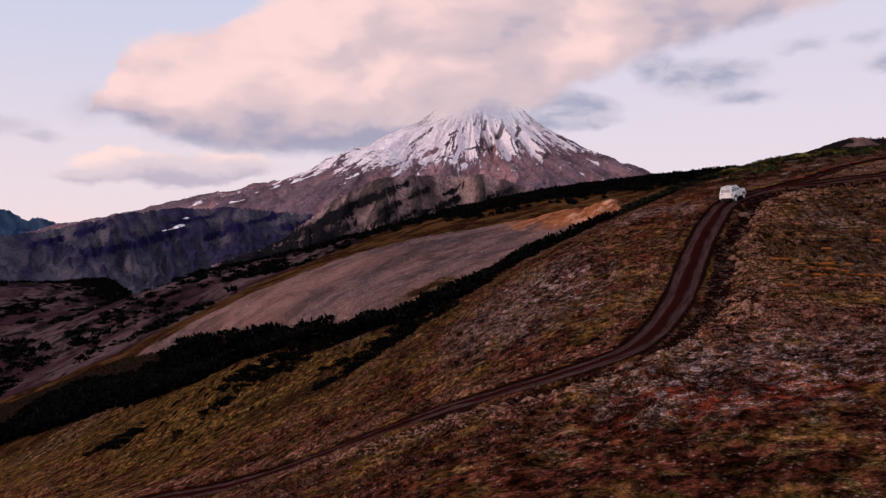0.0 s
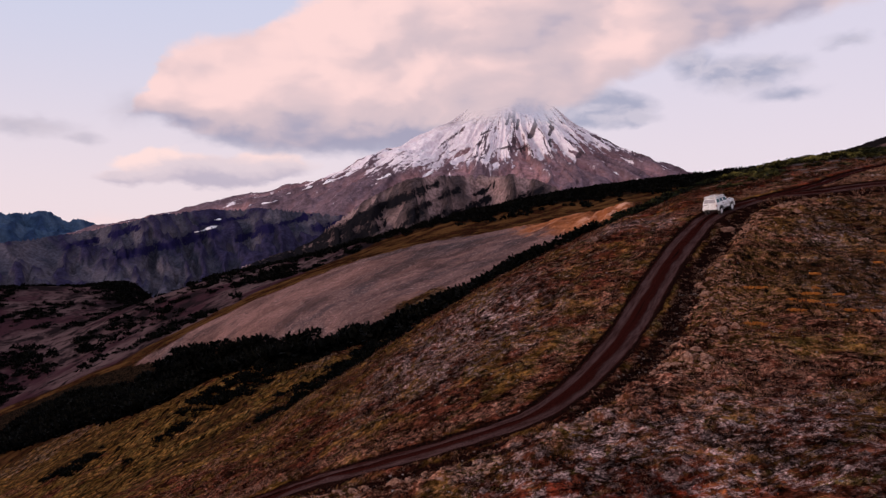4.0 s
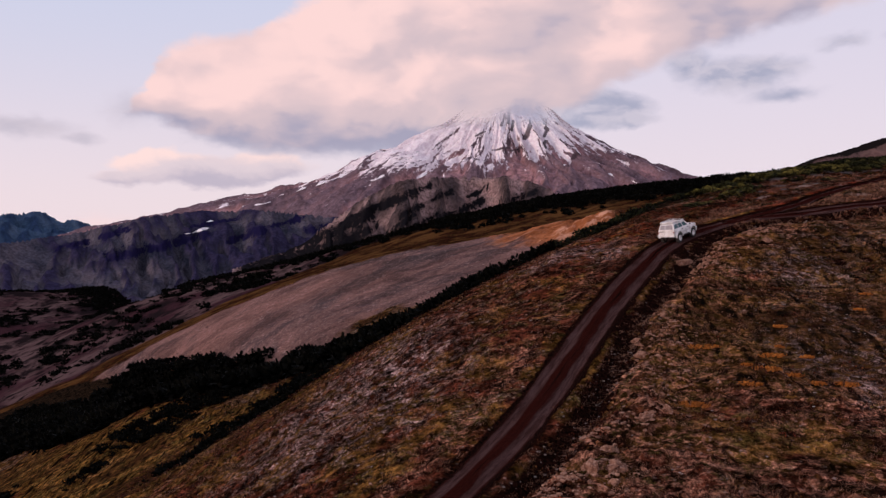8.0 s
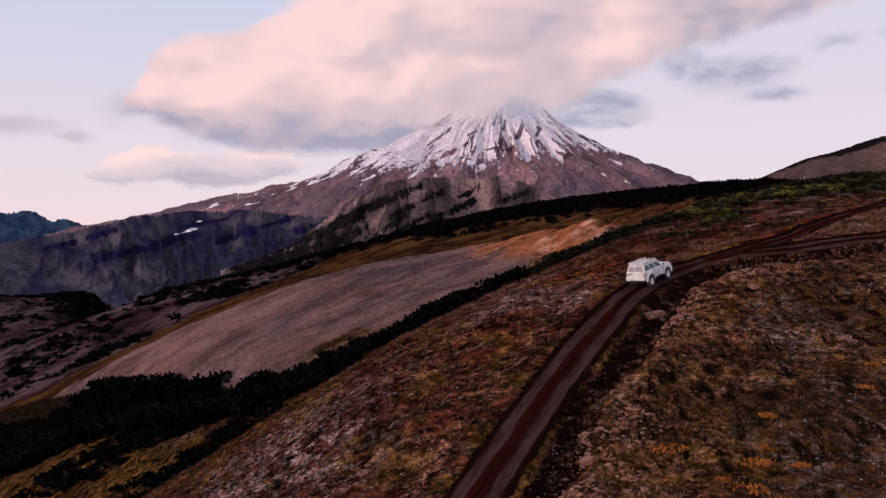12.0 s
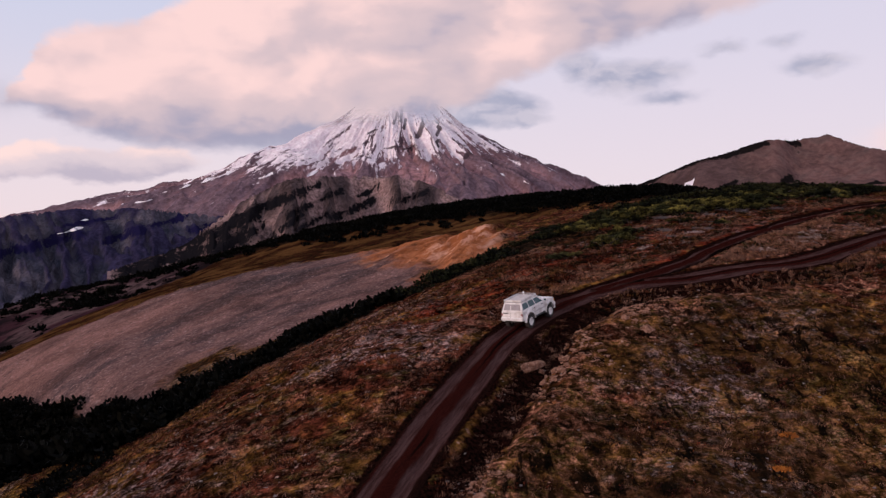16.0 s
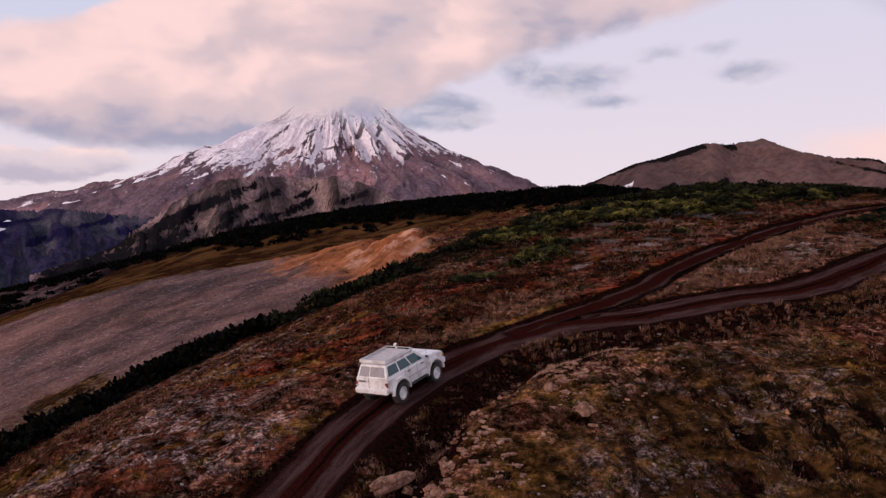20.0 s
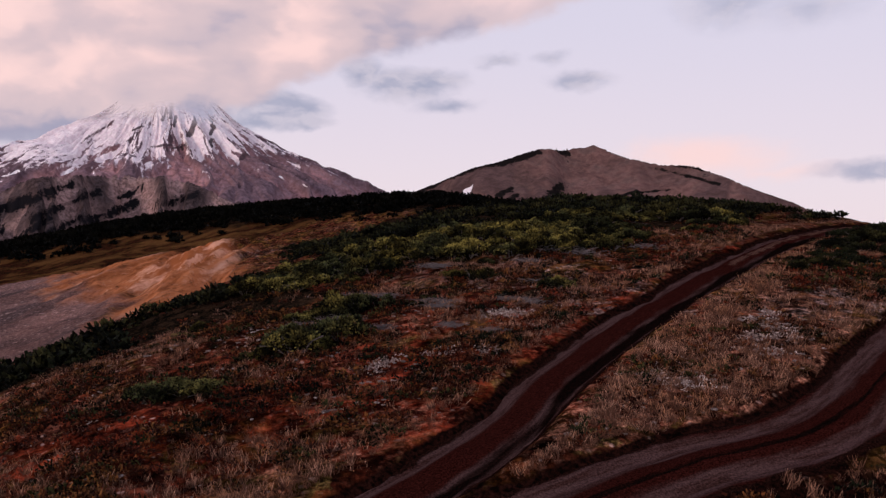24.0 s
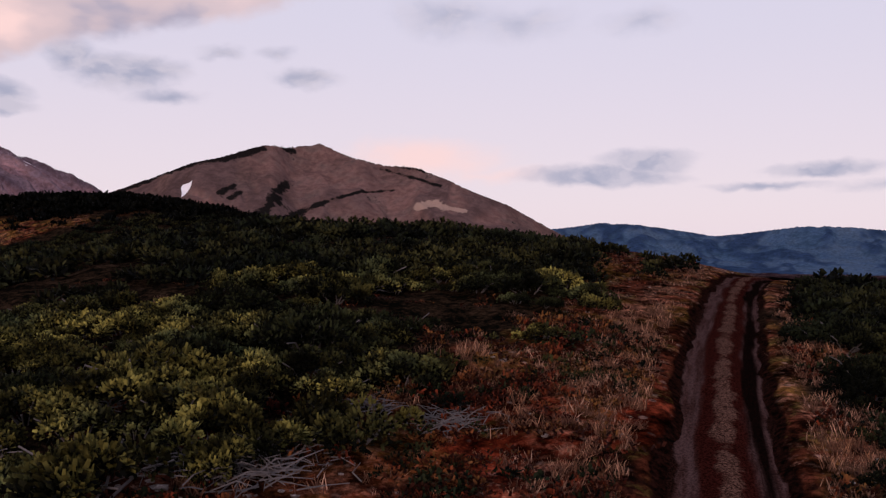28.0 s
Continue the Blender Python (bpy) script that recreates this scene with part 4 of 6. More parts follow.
MAIN_HALF, SIDE_HALF = 1.60, 1.38
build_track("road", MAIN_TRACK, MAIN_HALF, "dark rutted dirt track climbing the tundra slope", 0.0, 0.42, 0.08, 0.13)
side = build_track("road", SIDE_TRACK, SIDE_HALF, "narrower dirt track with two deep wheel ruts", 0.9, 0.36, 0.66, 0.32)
side.location.z = 0.012


# ---- mountains ----
def build_range(name, crest, distance, depth, base, mat, label, category, seed, gully=0.25, gully_scale=0.9, steps=420, ragged=0.05, marks=(), rows=96):
    """A mountain ridge by azimuth (degrees) and crest height, seen from the middle; it falls to base before and behind."""
    crest = np.array(crest, float)
    az = np.linspace(crest[0, 0], crest[-1, 0], steps)
    top = np.interp(az, crest[:, 0], crest[:, 1])
    top = np.convolve(np.pad(top, 3, "edge"), np.ones(7) / 7, "valid")
    span = (az - az[0]) / (az[-1] - az[0])
    u = np.linspace(-1, 0.6, rows)
    A, U = np.meshgrid(az, u)
    arc = np.radians(A) * distance
    wander = (fractal(arc * 0.004, U * 0 + seed, 4, seed) - 0.5) * 0.5
    v = np.clip(np.abs(U + wander * (1 - np.abs(U))) , 0, 1)
    fall = (1 - v) ** 1.35
    r = distance + U * depth
    x, y = np.sin(np.radians(A)) * r, np.cos(np.radians(A)) * r
    wx, wy = (fractal(x * 0.0035, y * 0.0035, 4, seed + 3) - 0.5) * 2.2, (fractal(x * 0.0035 + 40, y * 0.0035, 4, seed + 4) - 0.5) * 2.2
    spurs = 1 - np.abs(2 * fractal(arc * 0.0075 * gully_scale + wx + 0.5 * U, U * 1.6 + wy * 0.5 + seed, 4, seed + 5) - 1)
    knobs = 1 - np.abs(2 * fractal(x * 0.009 + wx, y * 0.009 + wy, 4, seed + 6) - 1)
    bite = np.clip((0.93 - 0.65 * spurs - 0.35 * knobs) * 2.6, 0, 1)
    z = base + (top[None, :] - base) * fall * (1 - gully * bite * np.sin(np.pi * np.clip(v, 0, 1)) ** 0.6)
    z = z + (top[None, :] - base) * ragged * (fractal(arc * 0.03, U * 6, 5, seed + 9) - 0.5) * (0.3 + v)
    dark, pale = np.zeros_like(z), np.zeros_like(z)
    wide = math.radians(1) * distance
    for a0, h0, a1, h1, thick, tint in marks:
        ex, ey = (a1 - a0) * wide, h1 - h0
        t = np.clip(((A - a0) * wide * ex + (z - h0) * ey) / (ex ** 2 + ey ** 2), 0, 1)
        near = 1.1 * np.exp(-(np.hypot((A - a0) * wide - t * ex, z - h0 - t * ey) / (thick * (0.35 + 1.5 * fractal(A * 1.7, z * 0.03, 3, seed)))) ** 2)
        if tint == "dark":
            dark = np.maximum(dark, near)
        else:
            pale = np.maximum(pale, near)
    ob = new(name, mesh_of(name, np.stack([x, y, z], -1).reshape(-1, 3), grid_faces(len(u), len(az)), mat, True, {"gully": bite.ravel(), "dark": dark.ravel(), "pale": pale.ravel()}))
    return tagged(ob, label, category, kind="structure")


MIDDLE_EYE = Vector((28.0, 45.0, 23.0))
NEARER = Matrix.Translation(MIDDLE_EYE) @ Matrix.Scale(0.5, 4) @ Matrix.Translation(-MIDDLE_EYE)      # shrinks the volcano and its foothills, drawn larger, towards the eye to fit the camera's view


def build_volcano():
    cx, cy = 150.0, 4200.0
    profile = np.array([(0, 800), (120, 690), (290, 556), (504, 428), (640, 352), (881, 285), (1150, 212), (1400, 145), (1660, 92), (1910, 40), (2300, -40), (2600, -110)], float)
    ang = np.linspace(0.40 * np.pi, 1.60 * np.pi, 1000)     # the near face lies at half a turn; the far side is never seen
    rad = np.concatenate([np.linspace(30, 1300, 230), np.linspace(1320, 2600, 60)])
    A, R = np.meshgrid(ang, rad)
    ca, sa = np.cos(A), np.sin(A)
    near = np.clip(-ca, 0, 1)
    Q = R * (1 + 0.7 * near * ease(R, 300, 1300))
    warp = (fractal(R * 0.006, A * 5 + 3, 5, 81) - 0.5) * 3.4
    crease = lambda k, m, seed: 1 - np.abs(2 * fractal(A * k + warp * k * 0.06, R * m + 7, 4, seed) - 1)
    g1, g2, g3 = crease(4.0, 0.0012, 83), crease(11.0, 0.0022, 87), crease(26.0, 0.0085, 89)
    bite = np.clip((0.95 - g1) * 1.7, 0, 1) * 0.50 + np.clip((0.95 - g2) * 1.7, 0, 1) * 0.50
    z = np.interp(Q, profile[:, 0], profile[:, 1])
    z = z - bite * 112 * ease(R, 160, 470) * (1 - 0.6 * ease(R, 900, 1700)) + 48 * ease(R, 480, 850)
    z = z + (fractal(ca * R * 0.010, sa * R * 0.010, 5, 91) - 0.5) * 34 * ease(R, 240, 480) - np.clip((0.95 - g3) * 1.5, 0, 1) * 14 * ease(R, 200, 440)
    z = z + 42 * np.exp(-((R - 620) / 210) ** 2) * ease(np.abs(sa), 0.5, 0.9)
    z = z - 42 * ease(sa, 0.3, 0.7) * ease(R, 780, 1250) - 22 * ease(sa, 0.35, 0.75) * ease(R, 180, 420) - 16 * ease(sa, 0.35, 0.75) * ease(R, 380, 620)
    z = z - 210 * ease(near, 0.35, 0.7) * ease(R, 950, 1500)
    # snow: whole above, then only in the runnels, thinner on the shaded right flank
    strokes = fractal(A * 62 + warp * 3.5, R * 0.015, 4, 93) * 0.6 + fractal(A * 120 + warp * 5, R * 0.030, 3, 95) * 0.4
    strokes = (strokes - strokes.mean()) / strokes.std()
    runs = fractal(A * 16 + warp * 1.5, R * 0.004, 4, 97)
    runs = (runs - runs.mean()) / runs.std()
    blotch = (fractal(A * 8 + warp * 1.5, R * 0.009, 5, 99) - 0.5) * 2
    level = ease(z, 130, 500)
    snow = 0.80 * level + 0.05 + 0.20 * strokes + 0.12 * runs + 0.30 * blotch - 0.22 * ease(-level, -0.45, -0.05) - 0.30 * ease(sa, 0.0, 0.45) * ease(-z, -540, -260) - 0.16 * ease(sa, 0.45, 0.8) + 0.16 * ease(-sa, 0.1, 0.7)
    crag = 0.34 * np.clip(-strokes - 0.9 - 0.5 * runs, 0, 1.6) * ease(z, 250, 380) + 0.8 * np.clip(-blotch - 0.20, 0, 1) * np.clip(0.5 - 0.5 * strokes, 0, 1)
    ribs = ((-0.02, 0.02, 505, 588, 9), (-0.10, -0.07, 490, 560, 7), (0.02, 0.05, 470, 520, 7), (-0.16, -0.02, 372, 380, 6), (0.00, 0.10, 366, 384, 6), (-0.40, -0.30, 380, 400, 7), (0.46, 0.60, 330, 400, 6), (0.16, 0.26, 430, 520, 8), (-0.33, -0.27, 440, 462, 6), (0.36, 0.52, 440, 540, 9), (0.30, 0.36, 380, 420, 9))
    for s0, s1, z0, z1, thick in ribs:
        ex, ey = (s1 - s0) * 320, z1 - z0
        t = np.clip(((sa - s0) * 320 * ex + (z - z0) * ey) / (ex ** 2 + ey ** 2), 0, 1)
        crag = np.maximum(crag, 0.95 * np.exp(-(np.hypot((sa - s0) * 320 - t * ex, z - z0 - t * ey) / (thick * (0.4 + 1.3 * fractal(A * 30, R * 0.02, 3, 82)))) ** 2))
    x, y = cx + sa * R, cy + ca * R
    ob = new("volcano", mesh_of("volcano", np.stack([x, y, z], -1).reshape(-1, 3), grid_faces(len(rad), len(ang))[:, ::-1], VOLCANO, True, {"gully": np.clip(bite, 0, 1).ravel(), "snow": snow.ravel(), "crag": crag.ravel()}))
    return tagged(ob, "snow-capped volcano cone with its summit in cloud", "volcano", kind="structure")


build_volcano().matrix_world = NEARER
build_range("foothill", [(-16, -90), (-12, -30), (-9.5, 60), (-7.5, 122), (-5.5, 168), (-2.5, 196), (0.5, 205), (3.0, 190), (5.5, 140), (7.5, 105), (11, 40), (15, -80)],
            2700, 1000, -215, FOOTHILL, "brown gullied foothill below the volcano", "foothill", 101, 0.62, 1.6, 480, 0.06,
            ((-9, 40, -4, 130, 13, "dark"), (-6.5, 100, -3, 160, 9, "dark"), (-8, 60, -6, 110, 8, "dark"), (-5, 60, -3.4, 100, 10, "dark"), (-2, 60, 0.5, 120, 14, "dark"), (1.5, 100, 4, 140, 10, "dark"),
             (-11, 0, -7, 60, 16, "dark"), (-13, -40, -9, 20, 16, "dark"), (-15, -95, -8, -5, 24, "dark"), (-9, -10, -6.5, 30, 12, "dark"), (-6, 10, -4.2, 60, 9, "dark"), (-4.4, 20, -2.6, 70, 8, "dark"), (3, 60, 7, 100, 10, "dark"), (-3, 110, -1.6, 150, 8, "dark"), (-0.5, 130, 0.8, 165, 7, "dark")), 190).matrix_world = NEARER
# its dark marks are cliff shadows put into the colour
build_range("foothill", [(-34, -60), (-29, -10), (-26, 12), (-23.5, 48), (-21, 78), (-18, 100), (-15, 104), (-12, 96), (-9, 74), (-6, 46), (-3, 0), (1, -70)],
            3300, 1100, -215, GULLIED, "gullied foothill slope with haze blue and cliff shadows in its colour", "foothill", 111, 0.55, 2.0, 480, 0.05,
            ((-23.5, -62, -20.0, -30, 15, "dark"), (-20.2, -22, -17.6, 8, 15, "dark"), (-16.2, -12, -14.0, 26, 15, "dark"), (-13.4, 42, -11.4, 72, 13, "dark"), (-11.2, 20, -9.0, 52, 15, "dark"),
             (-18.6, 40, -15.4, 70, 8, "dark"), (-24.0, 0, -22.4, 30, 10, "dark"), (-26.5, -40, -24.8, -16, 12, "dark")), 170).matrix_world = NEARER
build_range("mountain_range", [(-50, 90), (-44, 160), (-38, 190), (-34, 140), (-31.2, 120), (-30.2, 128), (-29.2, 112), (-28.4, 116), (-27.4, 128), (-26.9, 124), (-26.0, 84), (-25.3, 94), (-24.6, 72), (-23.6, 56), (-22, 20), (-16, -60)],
            4300, 700, -110, HAZE_RANGE, "mountain range beyond the valley, painted in haze blue", "mountain range", 121, 0.55, 1.8, 700, 0.015)
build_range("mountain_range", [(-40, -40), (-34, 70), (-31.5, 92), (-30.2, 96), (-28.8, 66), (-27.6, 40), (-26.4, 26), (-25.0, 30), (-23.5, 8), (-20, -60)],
            3600, 600, -110, HAZE_RANGE, "nearer shoulder of the mountain range, painted in haze blue", "mountain range", 127, 0.6, 1.8, 500, 0.02)
build_range("brown_hill", [(12.8, 20), (15.0, 86), (18.2, 130), (21.2, 168), (22.6, 179), (25.2, 211), (27.4, 221), (28.3, 223), (28.7, 229), (29.1, 226), (29.6, 215), (31.0, 192), (33.0, 178), (34.2, 176), (35.0, 170), (36.5, 147), (38.2, 118), (40.5, 90), (43.0, 45), (46, -10), (52, -80)],
            2000, 750, -110, BROWN_HILL, "bare brown volcanic hill with dark outcrops", "hill", 131, 0.16, 1.1, 480, 0.006,
            ((16.6, 102, 20.2, 154, 5, "dark"), (20.2, 156, 23.0, 180, 7, "dark"), (22.6, 176, 25.4, 203, 9, "dark"), (26.6, 212, 27.2, 206, 6, "dark"), (25.2, 56, 26.6, 122, 12, "dark"), (27.0, 58, 29.0, 88, 6, "dark"),
             (29.0, 88, 31.4, 114, 5, "dark"), (31.4, 112, 33.4, 118, 3, "dark"), (32.6, 170, 34.6, 147, 4, "dark"), (33.6, 174, 35.4, 164, 4, "dark"), (34.6, 147, 36.2, 128, 4, "dark"), (22.8, 104, 23.6, 116, 6, "dark"), (23.4, 92, 24.0, 104, 5, "dark"),
             (34.8, 82, 36.0, 88, 8, "pale"), (36.0, 86, 37.8, 74, 6, "pale")), 220)
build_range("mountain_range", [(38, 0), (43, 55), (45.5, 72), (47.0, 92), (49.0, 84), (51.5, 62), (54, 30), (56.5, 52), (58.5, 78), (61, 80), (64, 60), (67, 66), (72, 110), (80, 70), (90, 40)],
            4300, 700, -110, HAZE_RANGE, "mountain range beyond the valley, painted in haze blue", "mountain range", 141, 0.3, 1.2)


from mathutils.bvhtree import BVHTree


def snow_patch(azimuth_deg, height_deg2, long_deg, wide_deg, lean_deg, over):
    """A patch of old snow cast onto the slope that the camera's view meets at that azimuth and height."""
    # eye point on the camera's path, from which the patches are placed
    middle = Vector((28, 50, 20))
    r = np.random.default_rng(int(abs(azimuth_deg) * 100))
    rows, cols = 5, 15
    pts = []
    for j in range(rows):
        for i in range(cols):
            u, v = i / (cols - 1) * 2 - 1, j / (rows - 1) * 2 - 1
            v = v * (1 - u * u) ** 0.5 * (0.7 + 0.5 * math.sin(3 * u + azimuth_deg)) + 0.25 * math.sin(4 * u + azimuth_deg)
            a, e = u * long_deg, v * wide_deg
            c, s = math.cos(radians(lean_deg)), math.sin(radians(lean_deg))
            a, e = azimuth_deg + a * c - e * s, height_deg2 + a * s + e * c
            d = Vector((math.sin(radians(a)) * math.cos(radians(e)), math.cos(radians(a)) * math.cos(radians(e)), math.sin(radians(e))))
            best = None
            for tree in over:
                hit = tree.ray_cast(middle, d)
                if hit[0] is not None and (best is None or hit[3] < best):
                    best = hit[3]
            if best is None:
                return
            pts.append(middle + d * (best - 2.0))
    ob = new("snow_patch", mesh_of("snow_patch", [p[:] for p in pts], grid_faces(rows, cols), SNOW, True))
    tagged(ob, "leftover patch of old snow on the bare slope", "snow patch", "snow patches")


def slope_tree(ob):
    me = ob.data
    return BVHTree.FromPolygons([ob.matrix_world @ v.co for v in me.vertices], [p.vertices[:] for p in me.polygons])


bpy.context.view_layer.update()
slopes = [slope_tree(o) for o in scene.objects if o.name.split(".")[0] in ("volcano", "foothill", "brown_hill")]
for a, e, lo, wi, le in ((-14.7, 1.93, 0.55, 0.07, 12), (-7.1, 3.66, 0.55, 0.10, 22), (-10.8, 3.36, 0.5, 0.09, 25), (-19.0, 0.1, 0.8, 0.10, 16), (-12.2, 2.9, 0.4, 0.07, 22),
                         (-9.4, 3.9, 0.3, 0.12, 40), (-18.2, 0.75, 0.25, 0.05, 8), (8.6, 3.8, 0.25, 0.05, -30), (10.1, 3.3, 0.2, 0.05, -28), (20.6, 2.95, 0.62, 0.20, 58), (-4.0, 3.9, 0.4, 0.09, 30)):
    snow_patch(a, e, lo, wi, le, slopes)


# ---- the car ----
def box(bm, x0, x1, y0, y1, z0, z1):
    m = Matrix.Translation(((x0 + x1) / 2, (y0 + y1) / 2, (z0 + z1) / 2)) @ Matrix.Diagonal((x1 - x0, y1 - y0, z1 - z0, 1))
    return bmesh.ops.create_cube(bm, size=1, matrix=m)["verts"]


def softened(bm, width, segments=2):
    bmesh.ops.bevel(bm, geom=bm.edges[:], offset=width, segments=segments, affect="EDGES", profile=0.6, clamp_overlap=True)
    return bm


def box_part(name, dims, mat, parent, bevel=0.015, label=""):
    bm = bmesh.new()
    box(bm, *dims)
    if bevel:
        softened(bm, bevel)
    return part(name, bm, mat, parent, label)


def prism(points, y0, y1):
    """A side outline (x, z) drawn out across the car."""
    bm = bmesh.new()
    a = [bm.verts.new((x, y0, z)) for x, z in points]
    b = [bm.verts.new((x, y1, z)) for x, z in points]
    bm.faces.new(a)
    bm.faces.new(b[::-1])
    for i in range(len(a)):
        j = (i + 1) % len(a)
        bm.faces.new((a[j], a[i], b[i], b[j]))
    bmesh.ops.recalc_face_normals(bm, faces=bm.faces[:])
    return bm


def sheet(corners, thick):
    """A thin rounded plate through four corners, thickened outwards."""
    c = [Vector(p) for p in corners]
    n = (c[1] - c[0]).cross(c[3] - c[0]).normalized() * thick
    bm = bmesh.new()
    a, b = [bm.verts.new(p - n * 0.3) for p in c], [bm.verts.new(p + n) for p in c]
    bm.faces.new(a[::-1])
    bm.faces.new(b)
    for i in range(4):
        j = (i + 1) % 4
        bm.faces.new((a[i], a[j], b[j], b[i]))
    bmesh.ops.recalc_face_normals(bm, faces=bm.faces[:])
    return bm


def lathe(profile, steps=28, caps=True):
    """Turned about the y axis: profile of (radius, y)."""
    bm = bmesh.new()
    rings = []
    for r, y in profile:
        rings.append([bm.verts.new((r * math.cos(2 * math.pi * i / steps), y, r * math.sin(2 * math.pi * i / steps))) for i in range(steps)])
    for p, q in zip(rings[:-1], rings[1:]):
        for i in range(steps):
            j = (i + 1) % steps
            bm.faces.new((p[i], p[j], q[j], q[i]))
    if caps:
        bm.faces.new(rings[0][::-1])
        bm.faces.new(rings[-1])
    bmesh.ops.recalc_face_normals(bm, faces=bm.faces[:])
    for f in bm.faces:
        f.smooth = True
    return bm


def rod(bm, a, b, r, steps=8):
    a, b = Vector(a), Vector(b)
    m = Matrix.Translation((a + b) / 2) @ (b - a).to_track_quat("Z", "Y").to_matrix().to_4x4()
    bmesh.ops.create_cone(bm, cap_ends=True, segments=steps, radius1=r, radius2=r, depth=(b - a).length, matrix=m)


def build_car():
    paint = plain_material("white_car_paint", (0.80, 0.77, 0.76), 0.38, 0, (0.36, 0.27, 0.23), 0.7, 1.9)
    glass = plain_material("tinted_glass", (0.012, 0.055, 0.066), 0.1)
    glass.node_tree.nodes["Principled BSDF"].inputs["Specular IOR Level"].default_value = 0.5
    rubber = plain_material("tyre_rubber", (0.022, 0.019, 0.019), 0.85, 0, (0.07, 0.045, 0.038), 0.6, 5)
    rim_m = plain_material("white_steel_rim", (0.74, 0.71, 0.70), 0.45, 0, (0.34, 0.26, 0.23), 0.5, 6)
    black = plain_material("black_plastic", (0.018, 0.017, 0.018), 0.6)
    rack_m = plain_material("grey_rack_metal", (0.50, 0.46, 0.46), 0.5, 0.2, (0.3, 0.25, 0.24), 0.5, 4)
    red = plain_material("red_lamp_plastic", (0.22, 0.022, 0.018), 0.3)
    clear_lamp = plain_material("clear_lamp_glass", (0.65, 0.66, 0.68), 0.12)
    amber = plain_material("amber_lamp_plastic", (0.55, 0.20, 0.03), 0.25)
    # pale tone is the sky's reflection, put into the glass colour
    sky_glass = plain_material("sky_tone_glass", (0.34, 0.30, 0.31), 0.15, 0, (0.20, 0.17, 0.17), 0.5, 3)
    mud = plain_material("muddy_underside", (0.020, 0.013, 0.011), 0.95)
    car = new("offroad_car")
    arch = lambda cx: [(cx + 0.61 * math.cos(radians(a)), 0.53 + 0.61 * math.sin(radians(a))) for a in range(10, 171, 16)]
    outline = [(-2.36, 0.80), (-2.40, 1.05), (-2.37, 1.42), (0.80, 1.42), (0.98, 1.47), (1.6, 1.45), (2.12, 1.38), (2.27, 1.28), (2.30, 0.82), (2.10, 0.74)] \
        + arch(1.43) + [(0.72, 0.68), (-0.72, 0.68)] + arch(-1.43) + [(-2.1, 0.76)]
    bm = prism(outline, -0.89, 0.89)
    bmesh.ops.bevel(bm, geom=[e for e in bm.edges if abs(e.verts[0].co.y - e.verts[1].co.y) < 1e-4 and min(v.co.z for v in e.verts) > 1.0], offset=0.05, segments=3, affect="EDGES", clamp_overlap=True)
    part("body", bm, paint, car, "dirty white lower body panels")
    lo, hi = 1.40, 1.98
    base = [(-2.34, 0.86), (0.92, 0.86)]
    roof = [(-2.14, 0.71), (0.22, 0.71)]
    bm = bmesh.new()
    q = [bm.verts.new(p) for p in ((-2.34, -0.86, lo), (0.92, -0.86, lo), (0.92, 0.86, lo), (-2.34, 0.86, lo), (-2.14, -0.71, hi), (0.22, -0.71, hi), (0.22, 0.71, hi), (-2.14, 0.71, hi))]
    for f in ((3, 2, 1, 0), (4, 5, 6, 7), (0, 1, 5, 4), (1, 2, 6, 5), (2, 3, 7, 6), (3, 0, 4, 7)):
        bm.faces.new([q[i] for i in f])
    softened(bm, 0.055, 3)
    for f in bm.faces:
        f.smooth = True
    cabin = part("cabin", bm, paint, car, "white cabin with a flat roof")

    def side_point(u, v, s):
        x = (base[0][0] + (base[1][0] - base[0][0]) * u) * (1 - v) + (roof[0][0] + (roof[1][0] - roof[0][0]) * u) * v
        return (x, s * (0.86 + (0.71 - 0.86) * v + 0.004), lo + (hi - lo) * v)

    for s in (-1, 1):
        for u0, u1 in ((0.045, 0.30), (0.335, 0.60), (0.635, 0.90)):
            c = [side_point(u0, 0.14, s), side_point(u1 + (0.015 if u1 > 0.8 else 0), 0.14, s), side_point(u1, 0.86, s), side_point(u0, 0.86, s)]
            part("window", sheet(c if s < 0 else c[::-1], 0.008), glass, car, "dark blue-tinted side window")
        for x in (-0.70, 0.42):
            box_part("door_handle", (x - 0.10, x + 0.10, s * 0.905 - 0.018, s * 0.905 + 0.018, 1.27, 1.31), black, car, 0.008)
        for x in (-0.95, 0.0, 0.92):
            box_part("door_gap", (x - 0.006, x + 0.006, s * 0.891 - 0.003, s * 0.891 + 0.003, 0.78, 1.40), black, car, 0)
        box_part("side_moulding", (-0.8, 0.8, s * 0.90 - 0.012, s * 0.90 + 0.012, 0.95, 1.02), rack_m, car, 0.006)
        box_part("side_step", (-0.75, 0.75, s * 0.93 - 0.09, s * 0.93 + 0.09, 0.60, 0.65), black, car, 0.015)
        for cx in (-1.43, 1.43):
            ring = [(cx + r * math.cos(radians(a)), 0.53 + r * math.sin(radians(a))) for r, span in ((0.72, range(2, 179, 11)), (0.60, range(178, 1, -11))) for a in span]
            part("wheel_flare", prism(ring, s * 0.86, s * 1.0), paint, car, "wide white wheel-arch flare")
        mirror = box_part("wing_mirror", (0.66, 0.78, s * 1.06 - 0.12, s * 1.06 + 0.12, 1.46, 1.64), paint, car, 0.03)
        box_part("mirror_glass", (0.652, 0.662, s * 1.06 - 0.09, s * 1.06 + 0.09, 1.49, 1.61), glass, mirror, 0)
        box_part("headlight", (2.25, 2.315, s * 0.68 - 0.13, s * 0.68 + 0.13, 1.06, 1.24), clear_lamp, car, 0.015)
